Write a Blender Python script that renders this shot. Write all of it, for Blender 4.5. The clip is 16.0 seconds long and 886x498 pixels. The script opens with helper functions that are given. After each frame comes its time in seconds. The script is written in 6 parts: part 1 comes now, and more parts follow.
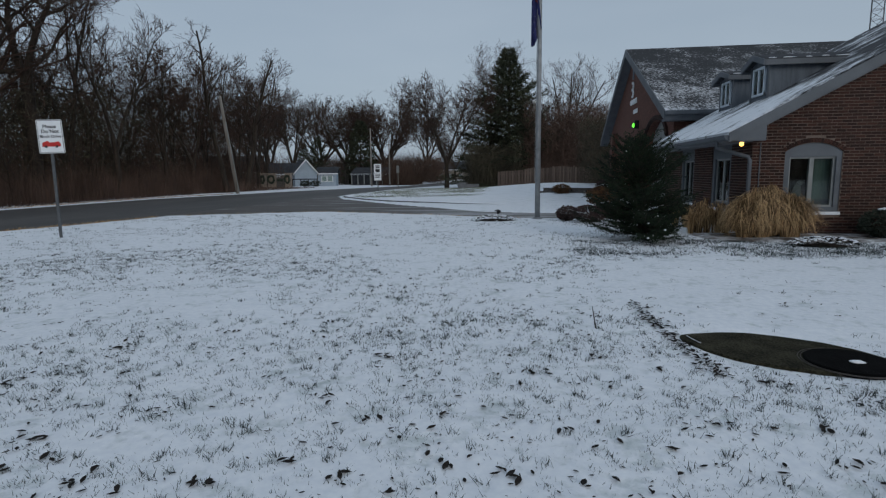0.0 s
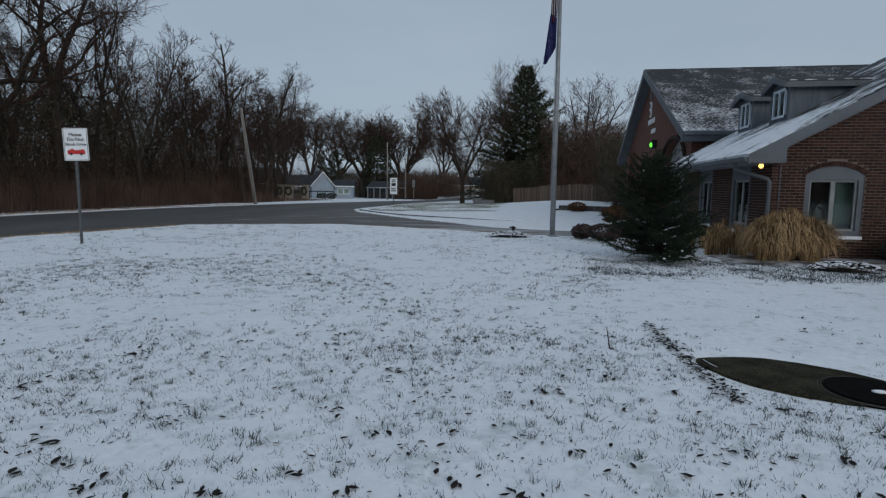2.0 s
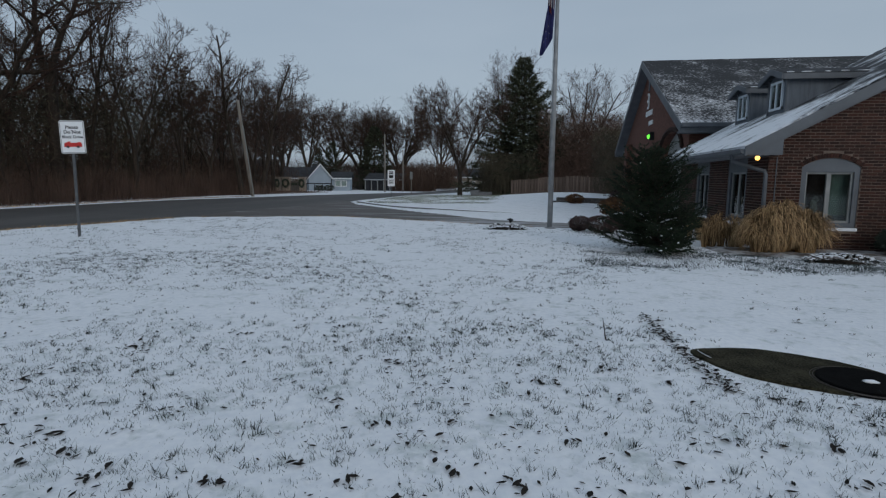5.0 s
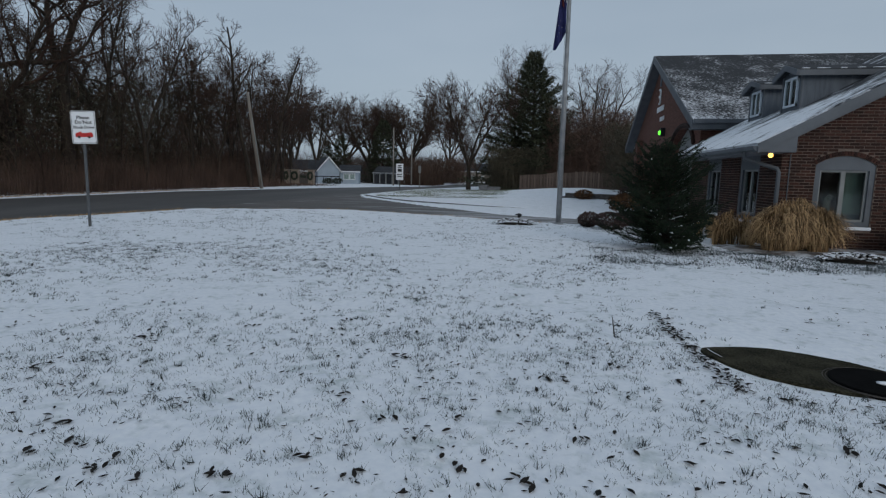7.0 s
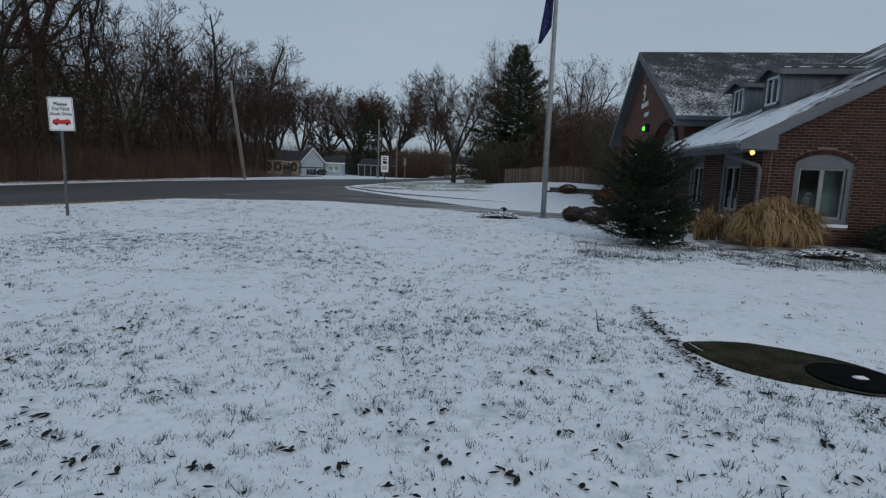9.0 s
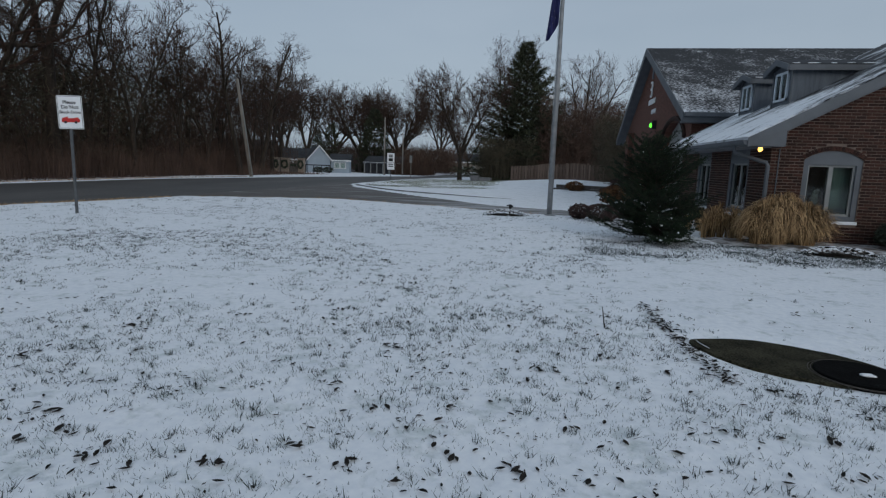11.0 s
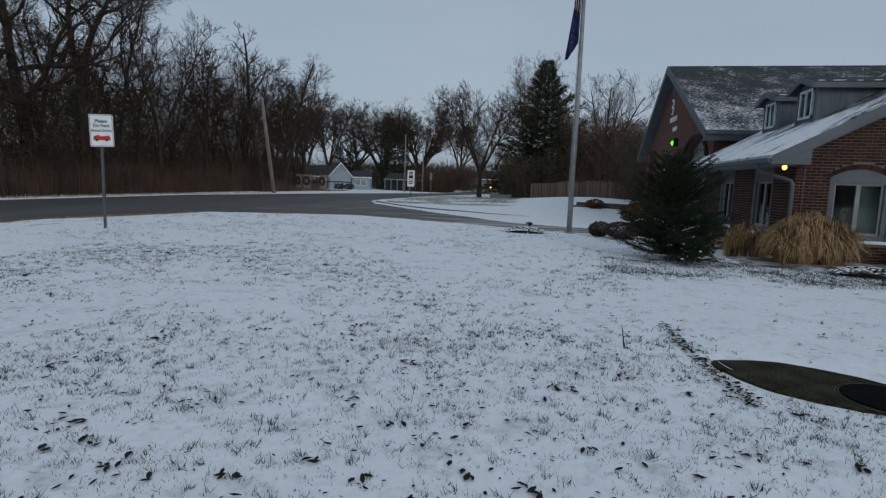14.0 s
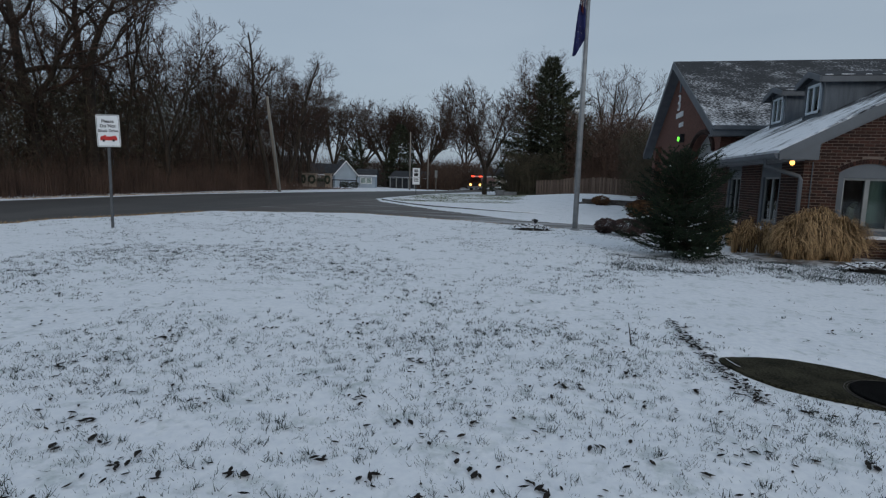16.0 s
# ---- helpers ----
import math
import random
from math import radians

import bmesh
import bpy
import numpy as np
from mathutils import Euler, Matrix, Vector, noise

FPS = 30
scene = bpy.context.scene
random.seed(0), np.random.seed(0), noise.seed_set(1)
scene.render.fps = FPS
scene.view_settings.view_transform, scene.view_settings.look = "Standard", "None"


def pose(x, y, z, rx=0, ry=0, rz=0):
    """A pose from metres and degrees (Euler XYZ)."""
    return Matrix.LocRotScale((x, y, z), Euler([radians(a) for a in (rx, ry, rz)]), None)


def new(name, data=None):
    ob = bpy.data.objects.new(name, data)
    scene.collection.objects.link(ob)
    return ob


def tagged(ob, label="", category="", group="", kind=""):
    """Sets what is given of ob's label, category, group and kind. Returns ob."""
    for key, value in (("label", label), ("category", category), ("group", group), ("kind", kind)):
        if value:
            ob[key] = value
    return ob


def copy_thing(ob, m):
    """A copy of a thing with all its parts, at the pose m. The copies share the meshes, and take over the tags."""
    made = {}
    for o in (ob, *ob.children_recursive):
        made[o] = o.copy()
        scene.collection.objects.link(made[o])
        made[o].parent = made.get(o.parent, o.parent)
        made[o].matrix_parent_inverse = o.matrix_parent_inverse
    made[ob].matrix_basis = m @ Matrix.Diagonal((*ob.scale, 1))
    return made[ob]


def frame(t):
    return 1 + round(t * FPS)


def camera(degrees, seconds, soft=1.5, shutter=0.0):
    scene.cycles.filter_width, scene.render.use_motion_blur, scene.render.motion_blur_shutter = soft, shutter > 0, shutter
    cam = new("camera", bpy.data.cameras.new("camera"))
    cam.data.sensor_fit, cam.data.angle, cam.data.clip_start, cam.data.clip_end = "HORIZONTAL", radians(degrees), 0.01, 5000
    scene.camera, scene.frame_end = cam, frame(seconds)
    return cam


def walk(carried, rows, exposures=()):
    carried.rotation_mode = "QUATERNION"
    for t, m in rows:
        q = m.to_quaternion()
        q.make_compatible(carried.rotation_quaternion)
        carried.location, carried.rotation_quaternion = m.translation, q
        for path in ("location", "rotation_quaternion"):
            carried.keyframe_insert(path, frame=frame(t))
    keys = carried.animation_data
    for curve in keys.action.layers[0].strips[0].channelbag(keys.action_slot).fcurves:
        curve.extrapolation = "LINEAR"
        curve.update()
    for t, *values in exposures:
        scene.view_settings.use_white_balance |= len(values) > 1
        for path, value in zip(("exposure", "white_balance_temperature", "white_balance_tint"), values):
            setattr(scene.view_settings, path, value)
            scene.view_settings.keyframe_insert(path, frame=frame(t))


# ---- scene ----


def view(x, y, z, yaw, pitch, roll):
    """Camera pose: yaw to the left of +y, pitch up, roll."""
    return pose(x, y, z, 90 + pitch, 0, yaw) @ pose(0, 0, 0, 0, 0, roll)


cam = camera(78.35, 16.0, soft=1.25)
walk(cam, [
    (0, view(0.000, 0.000, 1.500, 7.80, -8.00, -0.60)),
    (0.5, view(0.009, 0.011, 1.501, 8.40, -8.03, 0.46)),
    (1, view(0.007, 0.022, 1.502, 8.75, -8.07, 1.12)),
    (1.5, view(0.000, 0.012, 1.506, 8.31, -6.54, 1.14)),
    (2, view(-0.004, 0.007, 1.505, 9.27, -6.44, 0.67)),
    (2.5, view(-0.018, 0.014, 1.500, 9.74, -8.43, 0.76)),
    (3, view(-0.017, 0.021, 1.504, 9.50, -8.72, 0.78)),
    (3.5, view(-0.010, 0.012, 1.506, 8.90, -8.87, 0.56)),
    (4, view(-0.005, 0.009, 1.510, 7.83, -9.34, 0.47)),
    (4.5, view(0.007, -0.025, 1.517, 7.25, -9.32, 0.51)),
    (5, view(0.001, -0.035, 1.517, 9.02, -7.28, 0.60)),
    (5.2, view(-0.000, -0.043, 1.522, 9.50, -6.90, 0.68)),
    (7.5, view(-0.019, 0.001, 1.511, 9.68, -8.09, 1.34)),
    (8, view(-0.023, 0.003, 1.512, 9.31, -8.19, 1.43)),
    (8.5, view(-0.029, -0.001, 1.516, 8.46, -8.50, 1.80)),
    (8.7, view(-0.030, 0.005, 1.512, 8.12, -8.55, 1.99)),
    (11, view(-0.032, -0.014, 1.514, 8.75, -8.88, 1.90)),
    (11.5, view(-0.041, -0.010, 1.517, 9.36, -9.71, 1.86)),
    (12, view(-0.036, -0.020, 1.521, 10.35, -8.81, 1.87)),
    (12.5, view(-0.030, -0.011, 1.516, 10.59, -8.28, 1.98)),
    (13, view(-0.028, -0.014, 1.515, 10.61, -7.74, 1.98)),
    (13.5, view(-0.024, -0.030, 1.517, 10.70, -7.27, 2.03)),
    (14, view(-0.018, -0.032, 1.522, 10.87, -7.19, 2.04)),
    (14.5, view(-0.013, -0.032, 1.529, 10.95, -7.31, 1.94)),
    (15, view(-0.016, -0.030, 1.525, 11.05, -7.28, 1.85)),
    (15.5, view(-0.016, -0.031, 1.527, 11.23, -7.30, 1.79)),
    (16, view(-0.021, -0.030, 1.526, 11.45, -7.46, 1.65)),
])

# ---- light: overcast winter dusk ----
SUN_ELEV, SUN_AZ = radians(24), radians(150)
world = bpy.data.worlds.new("overcast_sky")
scene.world = world
world.use_nodes = True
wn, wl = world.node_tree.nodes, world.node_tree.links
wn.clear()
w_out = wn.new("ShaderNodeOutputWorld")
w_bg = wn.new("ShaderNodeBackground")
w_sky = wn.new("ShaderNodeTexSky")
w_sky.sky_type, w_sky.sun_disc = "NISHITA", False
w_sky.sun_elevation, w_sky.sun_rotation = SUN_ELEV, SUN_AZ
w_sky.air_density, w_sky.dust_density, w_sky.ozone_density = 1.0, 3.0, 2.0
w_mix = wn.new("ShaderNodeMix")
w_mix.data_type = "RGBA"
w_mix.inputs["Factor"].default_value = 0.86
w_coord = wn.new("ShaderNodeTexCoord")
w_map = wn.new("ShaderNodeMapping")
w_map.inputs["Scale"].default_value = (1.0, 1.0, 3.5)
w_noise = wn.new("ShaderNodeTexNoise")
w_noise.inputs["Scale"].default_value = 1.6
w_noise.inputs["Detail"].default_value = 4.0
w_ramp = wn.new("ShaderNodeValToRGB")
w_ramp.color_ramp.elements[0].position, w_ramp.color_ramp.elements[0].color = 0.25, (2.9, 3.62, 4.42, 1)
w_ramp.color_ramp.elements[1].position, w_ramp.color_ramp.elements[1].color = 0.8, (3.6, 4.3, 5.05, 1)
wl.new(w_coord.outputs["Generated"], w_map.inputs["Vector"])
wl.new(w_map.outputs["Vector"], w_noise.inputs["Vector"])
wl.new(w_noise.outputs["Fac"], w_ramp.inputs["Fac"])
wl.new(w_sky.outputs["Color"], w_mix.inputs["A"])
wl.new(w_ramp.outputs["Color"], w_mix.inputs["B"])
wl.new(w_mix.outputs["Result"], w_bg.inputs["Color"])
w_bg.inputs["Strength"].default_value = 0.106
wl.new(w_bg.outputs["Background"], w_out.inputs["Surface"])

sun = new("sun", bpy.data.lights.new("sun", "SUN"))
sun.data.energy, sun.data.angle, sun.data.color = 0.5, radians(25), (1.0, 0.97, 0.93)
sun.rotation_euler = (radians(90) - SUN_ELEV, 0, radians(180) - SUN_AZ)
scene.view_settings.exposure = 0.0


# ---- materials ----
def surface(name, dark, light, scale=6.0, rough=0.8, bump=0.3, fine=60.0, metal=0.0, grain=0.25, stretch=(1, 1, 1), per_piece=0.0, depth=0.01, island=False, spec=0.3):
    """Two-scale procedural surface: broad mottling from dark to light, fine grain and relief."""
    m = bpy.data.materials.new(name)
    m.use_nodes = True
    n, l = m.node_tree.nodes, m.node_tree.links
    b = n["Principled BSDF"]
    co, mp = n.new("ShaderNodeTexCoord"), n.new("ShaderNodeMapping")
    mp.inputs["Scale"].default_value = stretch
    l.new(co.outputs["Object"], mp.inputs["Vector"])
    big, small = n.new("ShaderNodeTexNoise"), n.new("ShaderNodeTexNoise")
    big.inputs["Scale"].default_value, big.inputs["Detail"].default_value = scale, 5
    small.inputs["Scale"].default_value, small.inputs["Detail"].default_value = fine, 4
    ramp = n.new("ShaderNodeValToRGB")
    ramp.color_ramp.elements[0].position, ramp.color_ramp.elements[1].position = 0.3, 0.7
    ramp.color_ramp.elements[0].color, ramp.color_ramp.elements[1].color = (*dark, 1), (*light, 1)
    for t in (big, small):
        l.new(mp.outputs["Vector"], t.inputs["Vector"])
    add = n.new("ShaderNodeMath")
    add.operation = "MULTIPLY_ADD"
    sub = n.new("ShaderNodeMath")
    sub.operation, sub.inputs[1].default_value = "SUBTRACT", 0.5
    l.new(small.outputs["Fac"], sub.inputs[0])
    l.new(sub.outputs[0], add.inputs[0])
    add.inputs[1].default_value = grain * 2
    l.new(big.outputs["Fac"], add.inputs[2])
    last = add
    if per_piece:
        if island:
            info = n.new("ShaderNodeNewGeometry")
            rnd = info.outputs["Random Per Island"]
        else:
            info = n.new("ShaderNodeObjectInfo")
            rnd = info.outputs["Random"]
        s2, a2 = n.new("ShaderNodeMath"), n.new("ShaderNodeMath")
        s2.operation, s2.inputs[1].default_value = "SUBTRACT", 0.5
        a2.operation, a2.inputs[1].default_value = "MULTIPLY_ADD", per_piece
        l.new(rnd, s2.inputs[0])
        l.new(s2.outputs[0], a2.inputs[0])
        l.new(add.outputs[0], a2.inputs[2])
        last = a2
    l.new(last.outputs[0], ramp.inputs["Fac"])
    l.new(ramp.outputs["Color"], b.inputs["Base Color"])
    b.inputs["Roughness"].default_value, b.inputs["Metallic"].default_value = rough, metal
    b.inputs["Specular IOR Level"].default_value = spec
    if bump:
        bp = n.new("ShaderNodeBump")
        bp.inputs["Strength"].default_value, bp.inputs["Distance"].default_value = bump, depth
        l.new(small.outputs["Fac"], bp.inputs["Height"])
        l.new(bp.outputs["Normal"], b.inputs["Normal"])
    return m


def glow(name, color, strength):
    m = bpy.data.materials.new(name)
    m.use_nodes = True
    b = m.node_tree.nodes["Principled BSDF"]
    b.inputs["Base Color"].default_value = (*color, 1)
    b.inputs["Emission Color"].default_value = (*color, 1)
    b.inputs["Emission Strength"].default_value = strength
    return m


def glass(name, tint=(0.78, 0.84, 0.83)):
    """Thin clear pane: see-through, with the mirror gloss of glass."""
    m = bpy.data.materials.new(name)
    m.use_nodes = True
    n, l = m.node_tree.nodes, m.node_tree.links
    n.remove(n["Principled BSDF"])
    clear, gloss, mx, fr = n.new("ShaderNodeBsdfTransparent"), n.new("ShaderNodeBsdfGlossy"), n.new("ShaderNodeMixShader"), n.new("ShaderNodeFresnel")
    clear.inputs["Color"].default_value = (*tint, 1)
    gloss.inputs["Roughness"].default_value = 0.03
    fr.inputs["IOR"].default_value = 1.45
    l.new(fr.outputs["Fac"], mx.inputs["Fac"])
    l.new(clear.outputs["BSDF"], mx.inputs[1])
    l.new(gloss.outputs["BSDF"], mx.inputs[2])
    l.new(mx.outputs["Shader"], n["Material Output"].inputs["Surface"])
    return m


def mixed(name, under, over, scale, low, high, axis=None, rough=0.8, bump=0.4, fine=40.0, depth=0.02, stretch=(1, 1, 1), second=None, place=False):
    """Two coloured layers (each dark, light) mixed by noise; axis=(index, from, to, gain) adds a slope along an object axis."""
    m = bpy.data.materials.new(name)
    m.use_nodes = True
    n, l = m.node_tree.nodes, m.node_tree.links
    b = n["Principled BSDF"]
    co, mp = n.new("ShaderNodeTexCoord"), n.new("ShaderNodeMapping")
    mp.inputs["Scale"].default_value = stretch
    where = n.new("ShaderNodeNewGeometry").outputs["Position"] if place else co.outputs["Object"]
    l.new(where, mp.inputs["Vector"])

    def noise_node(s, d=6):
        t = n.new("ShaderNodeTexNoise")
        t.inputs["Scale"].default_value, t.inputs["Detail"].default_value, t.inputs["Roughness"].default_value = s, d, 0.62
        l.new(mp.outputs["Vector"], t.inputs["Vector"])
        return t

    grain = noise_node(fine, 3)
    cols = []
    for dark, light in (under, over):
        r = n.new("ShaderNodeValToRGB")
        r.color_ramp.elements[0].position, r.color_ramp.elements[1].position = 0.3, 0.7
        r.color_ramp.elements[0].color, r.color_ramp.elements[1].color = (*dark, 1), (*light, 1)
        l.new(grain.outputs["Fac"], r.inputs["Fac"])
        cols.append(r)
    mask = noise_node(scale)
    fac = mask.outputs["Fac"]
    if second:
        m2 = noise_node(second[0])
        a = n.new("ShaderNodeMath")
        a.operation, a.inputs[1].default_value = "MULTIPLY_ADD", second[1]
        s = n.new("ShaderNodeMath")
        s.operation, s.inputs[1].default_value = "SUBTRACT", 0.5
        l.new(m2.outputs["Fac"], s.inputs[0])
        l.new(s.outputs[0], a.inputs[0])
        l.new(fac, a.inputs[2])
        fac = a.outputs[0]
    if axis:
        sep = n.new("ShaderNodeSeparateXYZ")
        l.new(where, sep.inputs[0])
        mr = n.new("ShaderNodeMapRange")
        mr.inputs["From Min"].default_value, mr.inputs["From Max"].default_value = axis[1], axis[2]
        mr.inputs["To Min"].default_value, mr.inputs["To Max"].default_value = axis[3], 0.0
        l.new(sep.outputs[axis[0]], mr.inputs["Value"])
        a = n.new("ShaderNodeMath")
        a.operation = "ADD"
        l.new(fac, a.inputs[0])
        l.new(mr.outputs["Result"], a.inputs[1])
        fac = a.outputs[0]
    mr = n.new("ShaderNodeMapRange")
    mr.inputs["From Min"].default_value, mr.inputs["From Max"].default_value = low, high
    l.new(fac, mr.inputs["Value"])
    mx = n.new("ShaderNodeMix")
    mx.data_type = "RGBA"
    l.new(mr.outputs["Result"], mx.inputs["Factor"])
    l.new(cols[0].outputs["Color"], mx.inputs["A"])
    l.new(cols[1].outputs["Color"], mx.inputs["B"])
    l.new(mx.outputs["Result"], b.inputs["Base Color"])
    b.inputs["Roughness"].default_value = rough
    bp = n.new("ShaderNodeBump")
    bp.inputs["Strength"].default_value, bp.inputs["Distance"].default_value = bump, depth
    hs = n.new("ShaderNodeMath")
    hs.operation, hs.inputs[1].default_value = "MULTIPLY_ADD", 0.35
    l.new(grain.outputs["Fac"], hs.inputs[0])
    l.new(mr.outputs["Result"], hs.inputs[2])
    l.new(hs.outputs[0], bp.inputs["Height"])
    l.new(bp.outputs["Normal"], b.inputs["Normal"])
    return m


SNOW = ((0.74, 0.77, 0.82), (0.86, 0.88, 0.91))
M_SNOW = mixed("lawn_snow", ((0.44, 0.49, 0.49), (0.64, 0.69, 0.7)), SNOW, 2.6, 0.22, 0.46, rough=0.9, bump=0.45, fine=14.0, depth=0.018, second=(9.0, 0.75))
M_SNOWCAP = surface("clean_snow", SNOW[0], SNOW[1], 8, 0.9, 0.3, 40, depth=0.01)
M_ASPHALT = mixed("wet_asphalt", ((0.04, 0.037, 0.035), (0.078, 0.072, 0.068)), ((0.085, 0.078, 0.073), (0.14, 0.13, 0.122)), 0.5, 0.45, 0.8, rough=0.7, bump=0.3, fine=60, depth=0.005, stretch=(1, 0.25, 1))
M_DRIVE = mixed("slushy_drive", ((0.046, 0.037, 0.031), (0.095, 0.079, 0.068)), ((0.3, 0.3, 0.31), (0.6, 0.61, 0.63)), 0.6, 0.38, 0.6, axis=(0, -8.0, 0.5, -0.16), rough=0.65, bump=0.3, fine=30, depth=0.01, stretch=(0.3, 2.6, 1))
M_KERB = surface("wet_kerb_concrete", (0.1, 0.1, 0.105), (0.2, 0.2, 0.2), 4, 0.8, 0.3, 50)
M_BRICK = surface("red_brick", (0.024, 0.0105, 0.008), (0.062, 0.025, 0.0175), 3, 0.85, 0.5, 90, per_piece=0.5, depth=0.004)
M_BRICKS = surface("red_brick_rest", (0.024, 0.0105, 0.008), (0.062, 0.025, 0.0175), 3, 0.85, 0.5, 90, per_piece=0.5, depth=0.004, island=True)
M_MORTAR = surface("mortar", (0.12, 0.09, 0.074), (0.2, 0.155, 0.13), 5, 0.95, 0.4, 70)
M_TRIM = surface("grey_trim_paint", (0.085, 0.095, 0.108), (0.12, 0.133, 0.15), 2, 0.55, 0.12, 40, grain=0.15)
M_TRIM_LIGHT = surface("pale_sash_paint", (0.2, 0.21, 0.21), (0.28, 0.29, 0.285), 3, 0.5, 0.1, 40, grain=0.15)
M_SIDING = surface("grey_siding", (0.08, 0.095, 0.115), (0.13, 0.15, 0.175), 2, 0.7, 0.2, 30, stretch=(6, 6, 0.6))
M_SOFFIT = surface("soffit_panel", (0.2, 0.21, 0.23), (0.26, 0.27, 0.29), 3, 0.7, 0.1, 40)
M_GLASS = glass("window_glass")
M_ROOM = surface("dim_interior", (0.02, 0.024, 0.026), (0.05, 0.055, 0.055), 1.2, 0.9, 0.0)
M_METAL = surface("galvanised_steel", (0.07, 0.076, 0.082), (0.12, 0.127, 0.135), 8, 0.7, 0.15, 60, metal=0.2)
M_POLE = surface("brushed_aluminium_pole", (0.19, 0.2, 0.21), (0.28, 0.29, 0.3), 6, 0.5, 0.1, 60, metal=0.3)
M_BARK = surface("wet_bark", (0.019, 0.0143, 0.011), (0.055, 0.043, 0.033), 5, 0.9, 0.8, 30, stretch=(1, 1, 0.25), depth=0.02)
M_TWIG = surface("bare_twigs", (0.04, 0.0235, 0.0165), (0.108, 0.068, 0.049), 2, 0.9, 0.0)
M_DIRTYSNOW = mixed("trodden_bed", ((0.06, 0.048, 0.04), (0.14, 0.115, 0.1)), SNOW, 2.2, 0.42, 0.75, rough=0.9, bump=0.4, fine=22, depth=0.02, second=(8.0, 0.5))
M_TWIG_DARK = surface("dark_bare_twigs", (0.023, 0.0128, 0.0095), (0.066, 0.039, 0.029), 2, 0.9, 0.0)
# twigs far off: the haze of distance is mixed into the colour as grey
M_TWIG_HAZE = surface("haze_greyed_twigs", (0.04, 0.035, 0.034), (0.1, 0.085, 0.08), 1, 0.95, 0.0)
M_OLIVE = surface("olive_vine_twigs", (0.03, 0.026, 0.018), (0.095, 0.082, 0.055), 0.5, 0.95, 0.0, 8)
M_BRUSH = surface("russet_brush", (0.055, 0.035, 0.027), (0.135, 0.087, 0.067), 0.6, 0.95, 0.0, 8)
M_NEEDLE = surface("spruce_needles", (0.004, 0.009, 0.005), (0.02, 0.036, 0.016), 3, 0.85, 0.0, 30, per_piece=0.6, island=True)
M_PINE = surface("pine_needles", (0.014, 0.019, 0.01), (0.06, 0.066, 0.038), 0.6, 0.9, 0.0, 8, per_piece=0.5, island=True)
M_STRAW = surface("dry_straw_grass", (0.1, 0.06, 0.03), (0.58, 0.385, 0.2), 2, 0.85, 0.0, 20, per_piece=0.8, island=True)
M_BLADE = surface("winter_grass_blade", (0.012, 0.017, 0.017), (0.095, 0.115, 0.112), 3, 0.9, 0.0, 20, per_piece=0.8, island=True)
M_ISLAND = surface("pale_green_winter_turf", (0.1, 0.115, 0.08), (0.28, 0.3, 0.22), 3, 0.9, 0.0, 20, per_piece=0.6, island=True)
M_LEAF = surface("wet_brown_leaf", (0.004, 0.004, 0.0038), (0.024, 0.018, 0.0145), 12, 0.8, 0.2, 60, per_piece=0.8, island=True)
M_WOOD = surface("weathered_fence_wood", (0.1, 0.068, 0.052), (0.2, 0.142, 0.11), 2, 0.85, 0.3, 30, stretch=(6, 6, 0.5), per_piece=0.4)
M_POLEWOOD = surface("weathered_pole_wood", (0.13, 0.115, 0.1), (0.26, 0.235, 0.21), 3, 0.9, 0.4, 30, stretch=(4, 4, 0.3))
M_WHITE = surface("white_sign_paint", (0.7, 0.72, 0.74), (0.8, 0.82, 0.84), 3, 0.5, 0.05, 40, grain=0.1)
M_INK = surface("dark_sign_ink", (0.008, 0.01, 0.014), (0.02, 0.024, 0.03), 6, 0.6, 0.05, 40)
M_BLACK = surface("black_paint", (0.012, 0.012, 0.014), (0.03, 0.03, 0.034), 6, 0.5, 0.1, 40)
M_RED = surface("red_sign_paint", (0.42, 0.02, 0.02), (0.55, 0.04, 0.035), 6, 0.5, 0.05, 40)
M_IRON = surface("cast_iron_cover", (0.002, 0.002, 0.002), (0.006, 0.006, 0.006), 8, 0.9, 0.5, 60, spec=0.06)
M_SLAB = surface("wet_mossy_concrete", (0.009, 0.0085, 0.005), (0.055, 0.05, 0.032), 4, 0.9, 0.8, 60, depth=0.008, grain=0.7, spec=0.1)
M_MULCH = surface("dark_mulch", (0.016, 0.013, 0.011), (0.05, 0.038, 0.03), 9, 0.95, 0.8, 50, depth=0.02)
M_STONE = surface("dark_stone", (0.05, 0.045, 0.042), (0.13, 0.115, 0.105), 5, 0.8, 0.5, 40)
M_HOUSEWHITE = surface("pale_house_siding", (0.5, 0.56, 0.62), (0.62, 0.68, 0.73), 1, 0.7, 0.1, 20)
M_HOUSETAN = surface("tan_house_wall", (0.15, 0.135, 0.115), (0.26, 0.235, 0.2), 1, 0.8, 0.1, 20)
M_HOUSEBLUE = surface("pale_blue_house_wall", (0.3, 0.36, 0.42), (0.36, 0.43, 0.5), 1, 0.8, 0.1, 20)
M_PIER = surface("tan_pier_stone", (0.17, 0.135, 0.11), (0.32, 0.26, 0.21), 4, 0.85, 0.3, 25)
M_DARKROOF = surface("dark_shingle_far", (0.02, 0.022, 0.026), (0.05, 0.053, 0.06), 2, 0.85, 0.2, 30)
M_LAMP = glow("warm_lamp_glass", (1.0, 0.5, 0.1), 3.2)
M_GREEN = glow("green_lamp_glass", (0.14, 1.0, 0.06), 1.6)
M_HEADLIGHT = glow("amber_headlight", (1.0, 0.55, 0.14), 4.0)
M_BEACON = glow("red_beacon", (1.0, 0.07, 0.03), 3.0)
